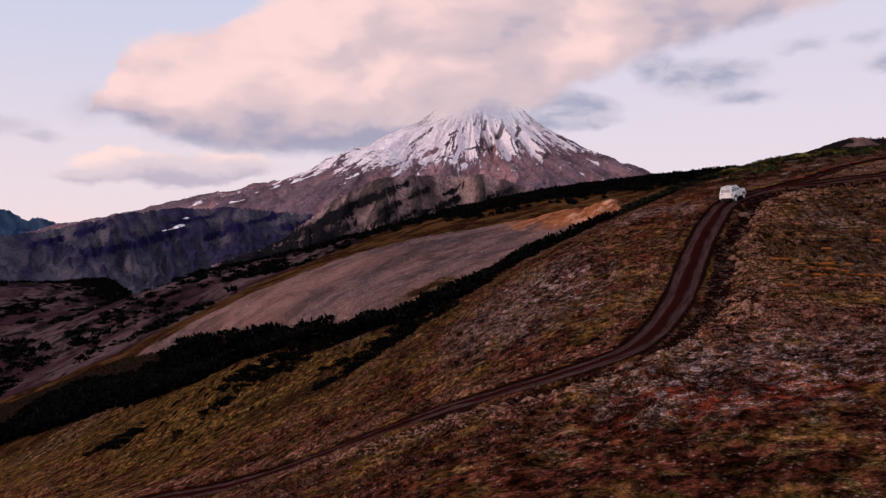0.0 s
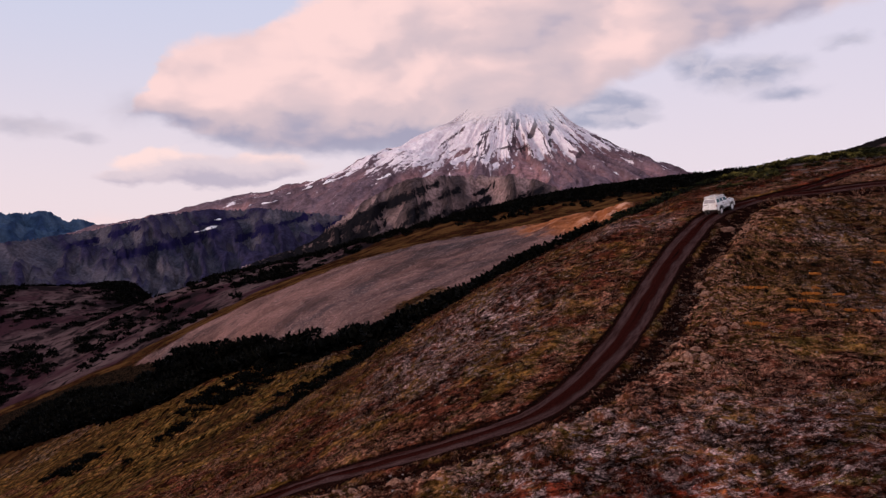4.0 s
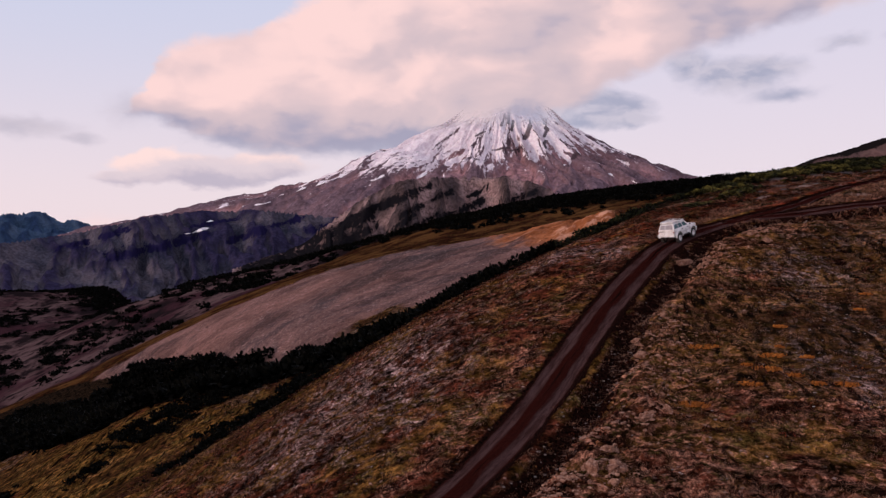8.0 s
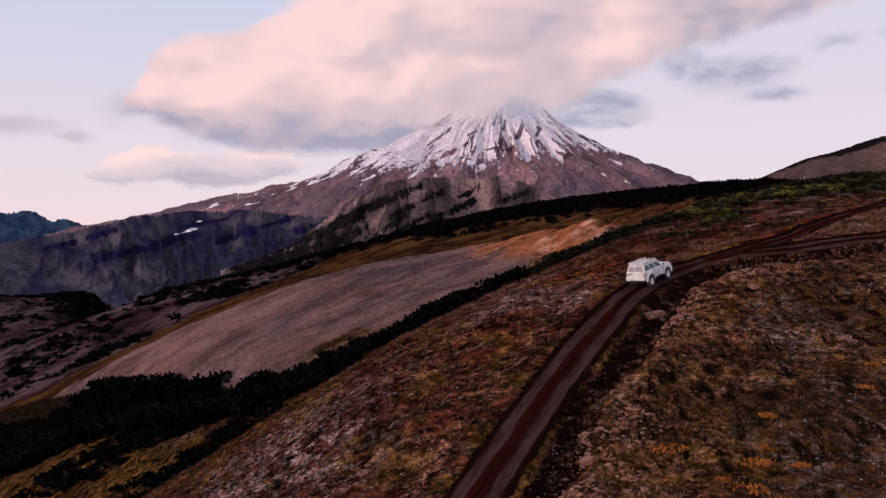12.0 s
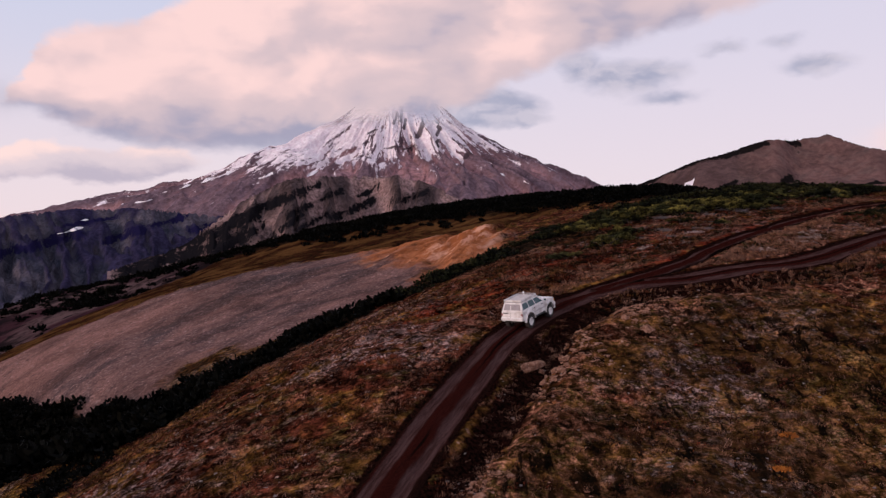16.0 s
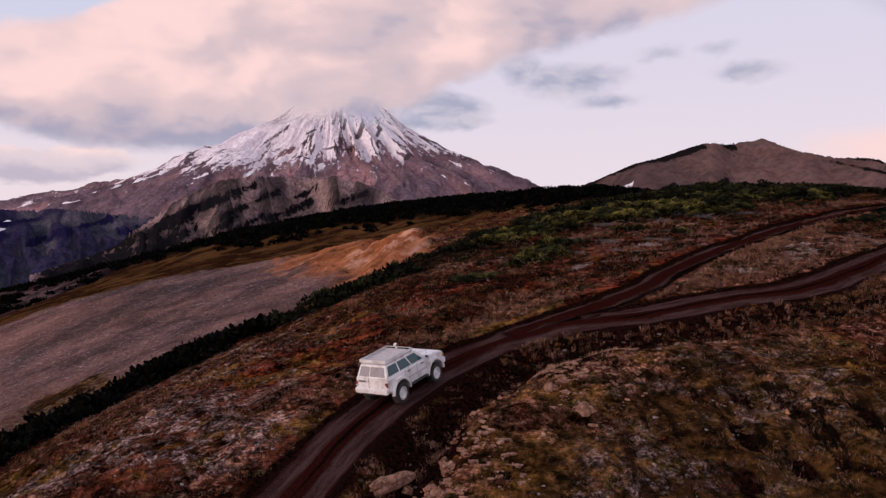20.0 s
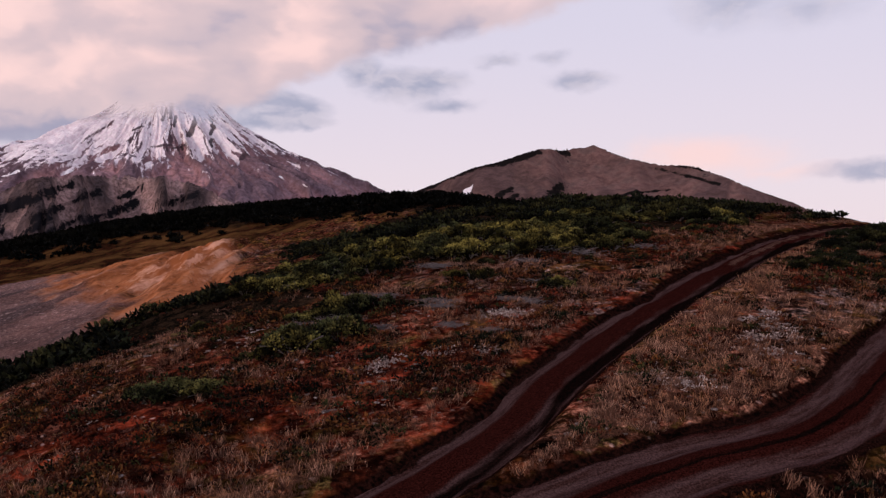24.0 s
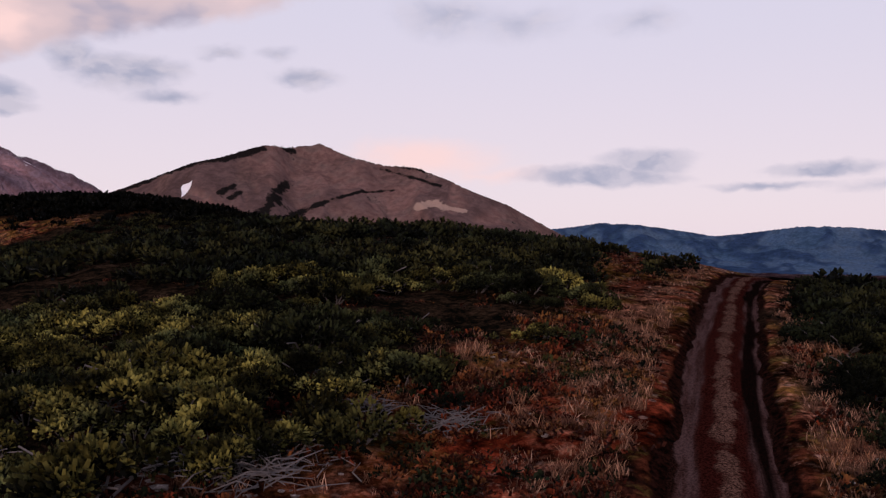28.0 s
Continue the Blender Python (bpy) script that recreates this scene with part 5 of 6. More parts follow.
        box_part("indicator", (2.2, 2.30, s * 0.86 - 0.045, s * 0.86 + 0.045, 1.06, 1.22), amber, car, 0.01)
        tail = box_part("tail_light", (-2.425, -2.36, s * 0.83 - 0.05, s * 0.83 + 0.05, 1.04, 1.24), red, car, 0.012, "red tail light")
        box_part("reversing_light", (-2.432, -2.42, s * 0.83 - 0.04, s * 0.83 + 0.04, 1.05, 1.10), clear_lamp, tail, 0)

    def back_point(y, v):
        return (-2.34 + 0.20 * v - 0.006, y * (0.86 + (0.71 - 0.86) * v), lo + (hi - lo) * v)

    for y0, y1 in ((0.86, 0.20), (0.14, -0.86)):
        part("rear_window", sheet([back_point(y0, 0.12), back_point(y1, 0.12), back_point(y1, 0.84), back_point(y0, 0.84)], 0.008), sky_glass, car, "rear barn-door window with the sky's reflection painted pale")
    ws = lambda y, v: (0.92 - 0.70 * v + 0.005, y * (0.86 - 0.15 * v), lo + (hi - lo) * v)
    part("windscreen", sheet([ws(-0.9, 0.12), ws(0.9, 0.12), ws(0.9, 0.88), ws(-0.9, 0.88)], 0.008), glass, car, "dark raked windscreen")
    box_part("rear_door_gap", (-2.412, -2.40, 0.145, 0.157, 0.92, 1.42), black, car, 0)
    box_part("rear_bumper", (-2.52, -2.33, -0.90, 0.90, 0.72, 0.95), paint, car, 0.04, "white painted rear bumper")
    box_part("front_bumper", (2.24, 2.44, -0.90, 0.90, 0.72, 0.96), paint, car, 0.04, "white painted front bumper")
    box_part("grille", (2.27, 2.325, -0.52, 0.52, 1.04, 1.25), black, car, 0.012)
    plate = box_part("number_plate", (-2.415, -2.395, 0.28, 0.74, 1.21, 1.31), rack_m, car, 0.004, "small plate with dark unreadable bar")
    box_part("plate_bar", (-2.419, -2.413, 0.34, 0.68, 1.235, 1.285), black, plate, 0)
    box_part("tow_hitch", (-2.60, -2.45, -0.05, 0.05, 0.66, 0.74), black, car, 0.01)
    box_part("chassis", (-2.15, 2.1, -0.55, 0.55, 0.50, 0.74), mud, car, 0.03, "muddy dark chassis")
    for x in (-1.43, 1.43):
        bm = bmesh.new()
        rod(bm, (x, -0.75, 0.47), (x, 0.75, 0.47), 0.07)
        bmesh.ops.create_uvsphere(bm, u_segments=10, v_segments=6, radius=0.16, matrix=Matrix.Translation((x, 0.1, 0.47)))
        part("axle", bm, mud, car)
    bm = bmesh.new()
    for z, r in ((2.06, 0.022), (2.17, 0.022)):
        for p, q2 in (((-2.12, -0.72), (-2.12, 0.72)), ((-0.02, -0.72), (-0.02, 0.72)), ((-2.12, -0.72), (-0.02, -0.72)), ((-2.12, 0.72), (-0.02, 0.72))):
            rod(bm, (*p, z), (*q2, z), r)
    for s in (-1, 1):
        for x in (-2.0, -1.4, -0.75, -0.1):
            rod(bm, (x, s * 0.70, 1.93), (x, s * 0.72, 2.17), 0.018)
    part("rack_frame", bm, rack_m, car, "grey tube roof-rack frame")
    for i in range(10):
        x = -2.04 + i * 0.215
        box_part("rack_slat", (x - 0.07, x + 0.07, -0.70, 0.70, 2.06, 2.085), rack_m, car, 0.006)
    box_part("rack_back_panel", (-2.16, -2.13, -0.72, 0.72, 2.05, 2.19), paint, car, 0.008, "white rear panel of the roof rack")
    for s in (-1, 1):
        box_part("rack_side_panel", (-2.12, -0.02, s * 0.745 - 0.012, s * 0.745 + 0.012, 2.07, 2.16), paint, car, 0.006, "white side panel of the roof rack")
    bm = bmesh.new()
    rod(bm, (0.95, 0.80, 1.44), (0.78, 0.84, 1.98), 0.035)
    rod(bm, (0.72, 0.84, 1.99), (0.88, 0.84, 2.01), 0.055)
    part("snorkel", bm, paint, car)
    bm = bmesh.new()
    rod(bm, (1.0, -0.82, 1.44), (0.92, -0.84, 1.95), 0.006, 5)
    part("aerial", bm, black, car)
    tyre_profile = [(0.25, -0.15), (0.40, -0.165), (0.445, -0.15), (0.47, -0.10), (0.47, 0.10), (0.445, 0.15), (0.40, 0.165), (0.25, 0.15)]
    for x in (-1.43, 1.43):
        for s in (-1, 1):
            wheel = new("wheel")
            wheel.parent = car
            wheel.location = (x, s * 0.83, 0.47)
            tyre = lathe(tyre_profile, 32, False)
            for i in range(32):
                a = 2 * math.pi * (i + 0.5) / 32
                for w in (-0.085, 0.085):
                    m = Matrix.Rotation(-a, 4, "Y") @ Matrix.Translation((0.472, w + (0.02 if i % 2 else -0.02), 0)) @ Matrix.Diagonal((0.022, 0.115, 0.05, 1))
                    bmesh.ops.create_cube(tyre, size=1, matrix=m)
            part("tyre", tyre, rubber, wheel, "large knobbly black tyre")
            part("rim", lathe([(0.29, -0.12 * s), (0.30, 0.158 * s), (0.285, 0.168 * s), (0.262, 0.155 * s), (0.235, 0.105 * s), (0.12, 0.09 * s), (0.085, 0.13 * s), (0.03, 0.135 * s)], 24), rim_m, wheel, "pale steel rim")
    tagged(car, "white high-roofed off-road car with roof rack on the dirt track", "car")
    return car


CAR_X, CAR_Y, CAR_HEADING, CAR_SIZE = 33.95, 100.25, 49.0, 0.85
car = build_car()
ch, sh = math.cos(radians(CAR_HEADING)), math.sin(radians(CAR_HEADING))


def wheel_ground(fx, fy):
    fx, fy = fx * CAR_SIZE, fy * CAR_SIZE
    x, y = CAR_X + fx * ch - fy * sh, CAR_Y + fx * sh + fy * ch
    off, _ = track_distance(MAIN_TRACK, np.array([x]), np.array([y]))
    return float(track_surface(np.array([x]), np.array([y]), off, MAIN_HALF)[0])


front = (wheel_ground(1.43, 0.83) + wheel_ground(1.43, -0.83)) / 2
rear = (wheel_ground(-1.43, 0.83) + wheel_ground(-1.43, -0.83)) / 2
lefts = (wheel_ground(1.43, 0.83) + wheel_ground(-1.43, 0.83)) / 2
rights = (wheel_ground(1.43, -0.83) + wheel_ground(-1.43, -0.83)) / 2
car.matrix_world = Matrix.Translation((CAR_X, CAR_Y, (front + rear) / 2)) @ Matrix.Rotation(radians(CAR_HEADING), 4, "Z") \
    @ Matrix.Rotation(-math.atan2(front - rear, 2.86 * CAR_SIZE), 4, "Y") @ Matrix.Rotation(math.atan2(lefts - rights, 1.66 * CAR_SIZE), 4, "X") @ Matrix.Scale(CAR_SIZE, 4)


# ---- shrubs, grass, stones ----
rng = np.random.default_rng(7)


def leaf_cloud(shoots, per_shoot, radius, height, leaf, width, seed):
    """Quads of an evergreen shrub: upright shoots set with narrow leaf tufts."""
    r = np.random.default_rng(seed)
    verts, tips = [], []
    for _ in range(shoots):
        a, d = r.uniform(0, 2 * np.pi), radius * np.sqrt(r.uniform(0, 1))
        foot = np.array([d * np.cos(a), d * np.sin(a), 0.0])
        dome = height * (1 - 0.6 * (d / radius) ** 2) * r.uniform(0.65, 1.1)
        lean = np.array([np.cos(a), np.sin(a), 0]) * d * 0.45 + r.normal(0, 0.06 * radius, 3) * (1, 1, 0)
        for i in range(per_shoot):
            t = 0.25 + 0.75 * (i + r.uniform(0, 1)) / per_shoot
            c = foot + lean * t + np.array([0, 0, dome * t])
            b = i * 2.4 + r.uniform(-0.5, 0.5)
            up = r.uniform(0.5, 1.3)
            out = np.array([np.cos(b), np.sin(b), up])
            out /= np.linalg.norm(out)
            sidev = np.cross(out, (0, 0, 1.0))
            sidev /= np.linalg.norm(sidev) + 1e-6
            size = leaf * r.uniform(0.7, 1.25) * (1.15 - 0.45 * t)
            w = sidev * width * r.uniform(0.7, 1.2)
            tip = c + out * size
            verts += [c - w * 0.5, c + w * 0.5, tip + w * 0.55, tip - w * 0.55]
            tips += [t * dome / height] * 2 + [(t + 0.15) * dome / height] * 2
    v = np.array(verts)
    v[:, 2] = np.maximum(v[:, 2], -0.05)
    return np.column_stack([v, tips])


def lobed_bush(lobes, tufts, radius, height, leaf, width, seed):
    """Quads of a dwarf pine: rounded lobes bristling with short needle tufts, toned light on top, with shade painted
    dark below.
    """
    r = np.random.default_rng(seed)
    out = []
    for i in range(lobes):
        a, d = r.uniform(0, 2 * np.pi), radius * np.sqrt(r.uniform(0, 1)) * 0.9
        size = radius * r.uniform(0.20, 0.40)
        middle = np.array([d * np.cos(a), d * np.sin(a), height * (0.72 - 0.42 * (d / radius) ** 2) * r.uniform(0.6, 1.15)])
        way = r.normal(0, 1, (tufts, 3))
        way[:, 2] = np.abs(way[:, 2]) - 0.35
        way /= np.linalg.norm(way, axis=1)[:, None]
        foot = middle + way * size * (1, 1, 0.8) * r.uniform(0.70, 1.0, (tufts, 1))
        point = way + r.normal(0, 0.45, (tufts, 3)) + (0, 0, 0.2)
        point /= np.linalg.norm(point, axis=1)[:, None]
        across = np.cross(point, r.normal(0, 1, (tufts, 3)))
        across *= width / (np.linalg.norm(across, axis=1)[:, None] + 1e-6) * r.uniform(0.7, 1.2, (tufts, 1))
        tip = foot + point * leaf * r.uniform(0.7, 1.3, (tufts, 1))
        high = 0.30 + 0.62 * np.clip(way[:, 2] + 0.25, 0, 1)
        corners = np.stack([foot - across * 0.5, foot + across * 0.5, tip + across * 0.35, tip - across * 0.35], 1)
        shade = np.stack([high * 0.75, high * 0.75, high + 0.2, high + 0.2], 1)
        out.append(np.concatenate([corners, shade[:, :, None]], 2).reshape(-1, 4))
    v = np.concatenate(out)
    v[:, 2] = np.maximum(v[:, 2], -0.05)
    return v


def scattered(variants, x, y, z, scale, turn):
    """Many copies of quad clouds as one vertex array."""
    out = []
    pick = rng.integers(0, len(variants), len(x))
    for i in range(len(x)):
        v = variants[pick[i]][:, :3] * scale[i]
        c, s = np.cos(turn[i]), np.sin(turn[i])
        out.append(np.stack([v[:, 0] * c - v[:, 1] * s + x[i], v[:, 0] * s + v[:, 1] * c + y[i], v[:, 2] + z[i]], -1))
    tips = np.concatenate([variants[q][:, 3] for q in pick]) if variants[0].shape[1] > 3 else None
    return np.concatenate(out), tips


def quads(n):
    return np.arange(n * 4).reshape(-1, 4)


def stuff(name, made, mat, label, category, width=4):
    verts, tips = made
    ob = new(name, mesh_of(name, verts, np.arange(len(verts)).reshape(-1, width), mat, False, None if tips is None else {"tip": tips}))
    return tagged(ob, label, category, kind="stuff")


def spread(n, x0, x1, y0, y1):
    return rng.uniform(x0, x1, n), rng.uniform(y0, y1, n)


def clear_of_tracks(x, y, gap):
    s1, _ = track_distance(MAIN_TRACK, x, y)
    s2, _ = track_distance(SIDE_TRACK, x, y)
    d = np.minimum(np.abs(s1), np.abs(s2))
    return d > gap, s1, s2


def twig_mesh(seed):
    r = np.random.default_rng(seed)
    bm = bmesh.new()
    for _ in range(9):
        a, d = r.uniform(0, 2 * np.pi), r.uniform(0.3, 0.75)
        p = Vector((0.15 * math.cos(a), 0.15 * math.sin(a), 0.02))
        e = Vector((d * math.cos(a + 0.3), d * math.sin(a + 0.3), r.uniform(0.1, 0.45)))
        m = (p + e) / 2 + Vector((0, 0, 0.08))
        rod(bm, p, m, 0.014, 4)
        rod(bm, m, e, 0.009, 4)
    return bm


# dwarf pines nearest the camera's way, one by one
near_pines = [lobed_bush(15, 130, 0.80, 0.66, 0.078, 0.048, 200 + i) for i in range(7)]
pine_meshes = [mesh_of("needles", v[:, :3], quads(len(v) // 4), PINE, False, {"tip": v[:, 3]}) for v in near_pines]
# the same bushes again, with shade put into the needle colour
darkened_meshes = [mesh_of("needles", v[:, :3], quads(len(v) // 4), PINE_DARKENED, False, {"tip": v[:, 3]}) for v in near_pines[:3]]
twig_meshes = []
for i in range(4):
    bm = twig_mesh(300 + i)
    me = bpy.data.meshes.new("branches")
    bm.to_mesh(me)
    bm.free()
    me.materials.append(TWIG)
    twig_meshes.append(me)
px, py = spread(14000, 38, 92, 114, 152)
_, _, sz, _, _ = zones(px, py)
clearing = fractal(px * 0.16, py * 0.16, 3, 77)
ok, _, _ = clear_of_tracks(px, py, 2.5)
keep = ok & (rng.uniform(0, 1, len(px)) < sz * ease(clearing, 0.41, 0.52))
order = np.argsort(np.hypot(px[keep] - 60, py[keep] - 122))
px, py = px[keep][order], py[keep][order]
chosen = []
for i in range(len(px)):
    if all((px[i] - px[j]) ** 2 + (py[i] - py[j]) ** 2 > 0.80 for j in chosen):
        chosen.append(i)
single, rest = chosen[:300], chosen[300:]
right_hand = track_distance(SIDE_TRACK, px, py)[0] > 0      # right of the track, given the darker needle colour
for i in single:
    shrub = new("dwarf_pine_shrub")
    k = rng.uniform(0.45, 1.45) * (0.68 if px[i] > 61.5 and py[i] < 124 else 1.0)      # scaled lower right of the track to fit the camera's view
    shrub.location = (px[i], py[i], float(sample_ground(px[i], py[i])) - 0.04)
    shrub.rotation_euler = (0, 0, rng.uniform(0, 6.28))
    shrub.scale = (k, k, k * rng.uniform(0.8, 1.2))
    leaves = new("crown", darkened_meshes[i % 3] if right_hand[i] else pine_meshes[rng.integers(0, 7)])
    leaves.parent = shrub
    wood = new("dead_wood", twig_meshes[rng.integers(0, 4)])
    wood.parent = shrub
    tagged(wood, kind="stuff")
    wood.scale = [rng.uniform(0.7, 1.35)] * 3
    tagged(shrub, "dwarf pine shrub right of the track, darker-toned copy" if right_hand[i] else "low olive-green dwarf pine shrub on the heath", "shrub", "dwarf pine thicket")
rx, ry = px[rest], py[rest]
mid_pines = [lobed_bush(8, 24, 0.85, 0.62, 0.18, 0.095, 400 + i) for i in range(5)]
stuff("dwarf_pine_thicket", scattered(mid_pines, rx, ry, sample_ground(rx, ry) - 0.05, rng.uniform(0.7, 1.3, len(rx)), rng.uniform(0, 6.28, len(rx))), PINE_DARKENED,
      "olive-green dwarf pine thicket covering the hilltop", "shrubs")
# thicket farther out: hilltop, gully edge
fx, fy = spread(26000, -120, 190, 118, 262)
_, _, sz, _, _ = zones(fx, fy)
ok, _, _ = clear_of_tracks(fx, fy, 3.6)
inner = (fx > 38) & (fx < 92) & (fy < 152)
keep = ok & ~inner & (rng.uniform(0, 1, len(fx)) < sz * 0.9)
fx, fy = fx[keep], fy[keep]
far_pines = [lobed_bush(6, 9, 1.35, 0.95, 0.50, 0.34, 500 + i) for i in range(5)]
band_pines = [lobed_bush(7, 15, 1.35, 0.85, 0.32, 0.20, 520 + i) for i in range(5)]
hill = fx > 26
stuff("dwarf_pine_thicket", scattered(band_pines, fx[hill], fy[hill], sample_ground(fx[hill], fy[hill]) - 0.1, rng.uniform(0.5, 1.0, hill.sum()), rng.uniform(0, 6.28, hill.sum())), PINE_DARKENED,
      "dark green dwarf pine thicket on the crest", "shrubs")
band = ~hill
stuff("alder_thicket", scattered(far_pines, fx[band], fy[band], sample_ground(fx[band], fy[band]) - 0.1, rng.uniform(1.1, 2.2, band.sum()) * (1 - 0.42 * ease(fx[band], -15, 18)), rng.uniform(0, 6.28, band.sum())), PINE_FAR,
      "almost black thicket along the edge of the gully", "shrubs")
# dark thicket on the far ridge
n = 6500
ax = np.where(rng.uniform(0, 1, n) < 0.5, rng.uniform(-330, 300, n), rng.uniform(0, 150, n))
ay = between(ax, RIDGE) + (rng.normal(2, 13, n) + np.abs(rng.normal(0, 12, n))) * (1 - 0.1 * ease(ax, 0, 70)) - 5 * ease(ax, 0, 70) * rng.uniform(0, 2, n)
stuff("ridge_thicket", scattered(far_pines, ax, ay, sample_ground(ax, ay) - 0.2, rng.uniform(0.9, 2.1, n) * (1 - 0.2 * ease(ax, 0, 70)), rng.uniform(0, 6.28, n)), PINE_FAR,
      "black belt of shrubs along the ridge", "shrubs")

# black shrub clumps over the hummocky valley side and on the slope below the track
cx, cy = spread(16000, -420, 20, 285, 720)
clump = fractal(cx * 0.035, cy * 0.035, 4, 131)
keep = (cy > between(cx, FAR_LINE) + 4) & (rng.uniform(0, 1, len(cx)) < ease(clump, 0.44, 0.62))
cx, cy = cx[keep][:5500], cy[keep][:5500]
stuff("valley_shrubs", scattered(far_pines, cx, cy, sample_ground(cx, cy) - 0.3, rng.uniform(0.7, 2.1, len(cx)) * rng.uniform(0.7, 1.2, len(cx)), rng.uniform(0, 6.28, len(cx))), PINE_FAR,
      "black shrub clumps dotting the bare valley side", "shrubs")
cx, cy = spread(5000, -75, 12, 88, 150)
clump = fractal(cx * 0.07, cy * 0.07, 4, 137)
ok, _, _ = clear_of_tracks(cx, cy, 5)
keep = ok & (cy < between(cx, SHRUB_EDGE)) & (cy > between(cx, SHRUB_EDGE) - 34) & (rng.uniform(0, 1, len(cx)) < ease(clump, 0.54, 0.66) * ease(-cx, -8, 10))
cx, cy = cx[keep], cy[keep]
stuff("slope_shrubs", scattered(far_pines, cx, cy, sample_ground(cx, cy) - 0.1, rng.uniform(0.3, 0.85, len(cx)), rng.uniform(0, 6.28, len(cx))), PINE_FAR,
      "dark shrub clumps on the ochre slope", "shrubs")

# heath cushions
hx, hy = spread(30000, -24, 92, 42, 148)
bare, scarp, sz, _, lich = zones(hx, hy)
ok, s1, s2 = clear_of_tracks(hx, hy, 1.75)
keep = ok & (rng.uniform(0, 1, len(hx)) < (1 - 0.75 * sz) * (1 - 0.6 * lich) * ease(fractal(hx * 0.2, hy * 0.2, 3, 55), 0.32, 0.6))
hx, hy = hx[keep][:9000], hy[keep][:9000]
cushions = [leaf_cloud(12, 3, 0.36, 0.17, 0.085, 0.038, 600 + i) for i in range(6)]
stuff("heath_cushions", scattered(cushions, hx, hy, sample_ground(hx, hy) - 0.02, rng.uniform(0.6, 1.5, len(hx)), rng.uniform(0, 6.28, len(hx))), HEATH,
      "low red and ochre heath cushions", "heath")

# tussocks: small uneven domes of moss, heath and lichen all over the near slopes
def tussock_shape(seed):
    r = np.random.default_rng(seed)
    n = 6
    a = np.linspace(0, 2 * np.pi, n, endpoint=False) + r.uniform(-0.3, 0.3, n)
    ring = np.stack([np.cos(a) * r.uniform(0.7, 1.2, n), np.sin(a) * r.uniform(0.7, 1.2, n), np.full(n, -0.12)], -1)
    top = np.array([r.normal(0, 0.15), r.normal(0, 0.15), r.uniform(0.30, 0.62)])
    tri = np.concatenate([np.stack([ring[i], ring[(i + 1) % n], top]) for i in range(n)])
    return tri


ux, uy = spread(150000, -22, 78, 42, 128)
_, _, sz, _, lich = zones(ux, uy)
ok, s1, s2 = clear_of_tracks(ux, uy, 1.8)
thick = fractal(ux * 0.35, uy * 0.35, 3, 59)
keep = ok & ((s1 < 1.7) | (s1 > 3.6)) & (rng.uniform(0, 1, len(ux)) < (0.25 + 0.75 * ease(thick, 0.42, 0.58)) * (1 - 0.8 * sz)) & ((ux < 38) | (uy < 100))
ux, uy = ux[keep][:70000], uy[keep][:70000]
made_tussocks, _ = scattered([tussock_shape(1000 + i) for i in range(8)], ux, uy, sample_ground(ux, uy), rng.uniform(0.08, 0.26, len(ux)) * rng.uniform(0.7, 1.3, len(ux)), rng.uniform(0, 6.28, len(ux)))
row, col = np.clip(np.searchsorted(gy, uy), 0, len(gy) - 1), np.clip(np.searchsorted(gx, ux), 0, len(gx) - 1)
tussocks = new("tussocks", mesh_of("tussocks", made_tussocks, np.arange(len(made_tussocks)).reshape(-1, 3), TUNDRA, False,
                                   {key: np.repeat(layer[row, col], 18) for key, layer in (("lichen", LICHEN_A), ("straw", STRAW_A), ("ochre", OCHRE_A), ("red", RED_A), ("under_shrubs", SHRUB_A))}))
tagged(tussocks, "small mossy tussocks of brown, ochre and grey tundra", "tundra plants", kind="stuff")

# dry grass tufts
def tuft(seed):
    r = np.random.default_rng(seed)
    v = []
    for _ in range(30):
        a, w = r.uniform(0, 2 * np.pi), 0.007
        foot = np.array([r.normal(0, 0.12), r.normal(0, 0.12), 0])
        tip = foot + np.array([np.cos(a) * r.uniform(0.05, 0.22), np.sin(a) * r.uniform(0.05, 0.22), r.uniform(0.05, 0.17)])
        sidev = np.array([-np.sin(a), np.cos(a), 0]) * w
        v += [foot - sidev, foot + sidev, tip]
    return np.column_stack([np.array(v), np.tile([0.3, 0.3, 1.0], 30)])


tx, ty = spread(80000, -20, 92, 44, 146)
_, _, sz, _, _ = zones(tx, ty)
ok, s1, s2 = clear_of_tracks(tx, ty, 1.55)
verge = np.exp(-((np.minimum(np.abs(s1), np.abs(s2)) - 2.3) / 1.0) ** 2)
keep = ok & (rng.uniform(0, 1, len(tx)) < (0.16 + 0.8 * verge + 0.7 * ease(fractal(tx * 0.13, ty * 0.13, 3, 95), 0.55, 0.7)) * (1 - 0.8 * sz))
tx, ty = tx[keep][:15000], ty[keep][:15000]
stuff("dry_grass", scattered([tuft(700 + i) for i in range(6)], tx, ty, sample_ground(tx, ty) - 0.02, rng.uniform(0.7, 1.5, len(tx)), rng.uniform(0, 6.28, len(tx))), GRASS,
      "straw-coloured dry grass tufts along the track", "grass", 3)


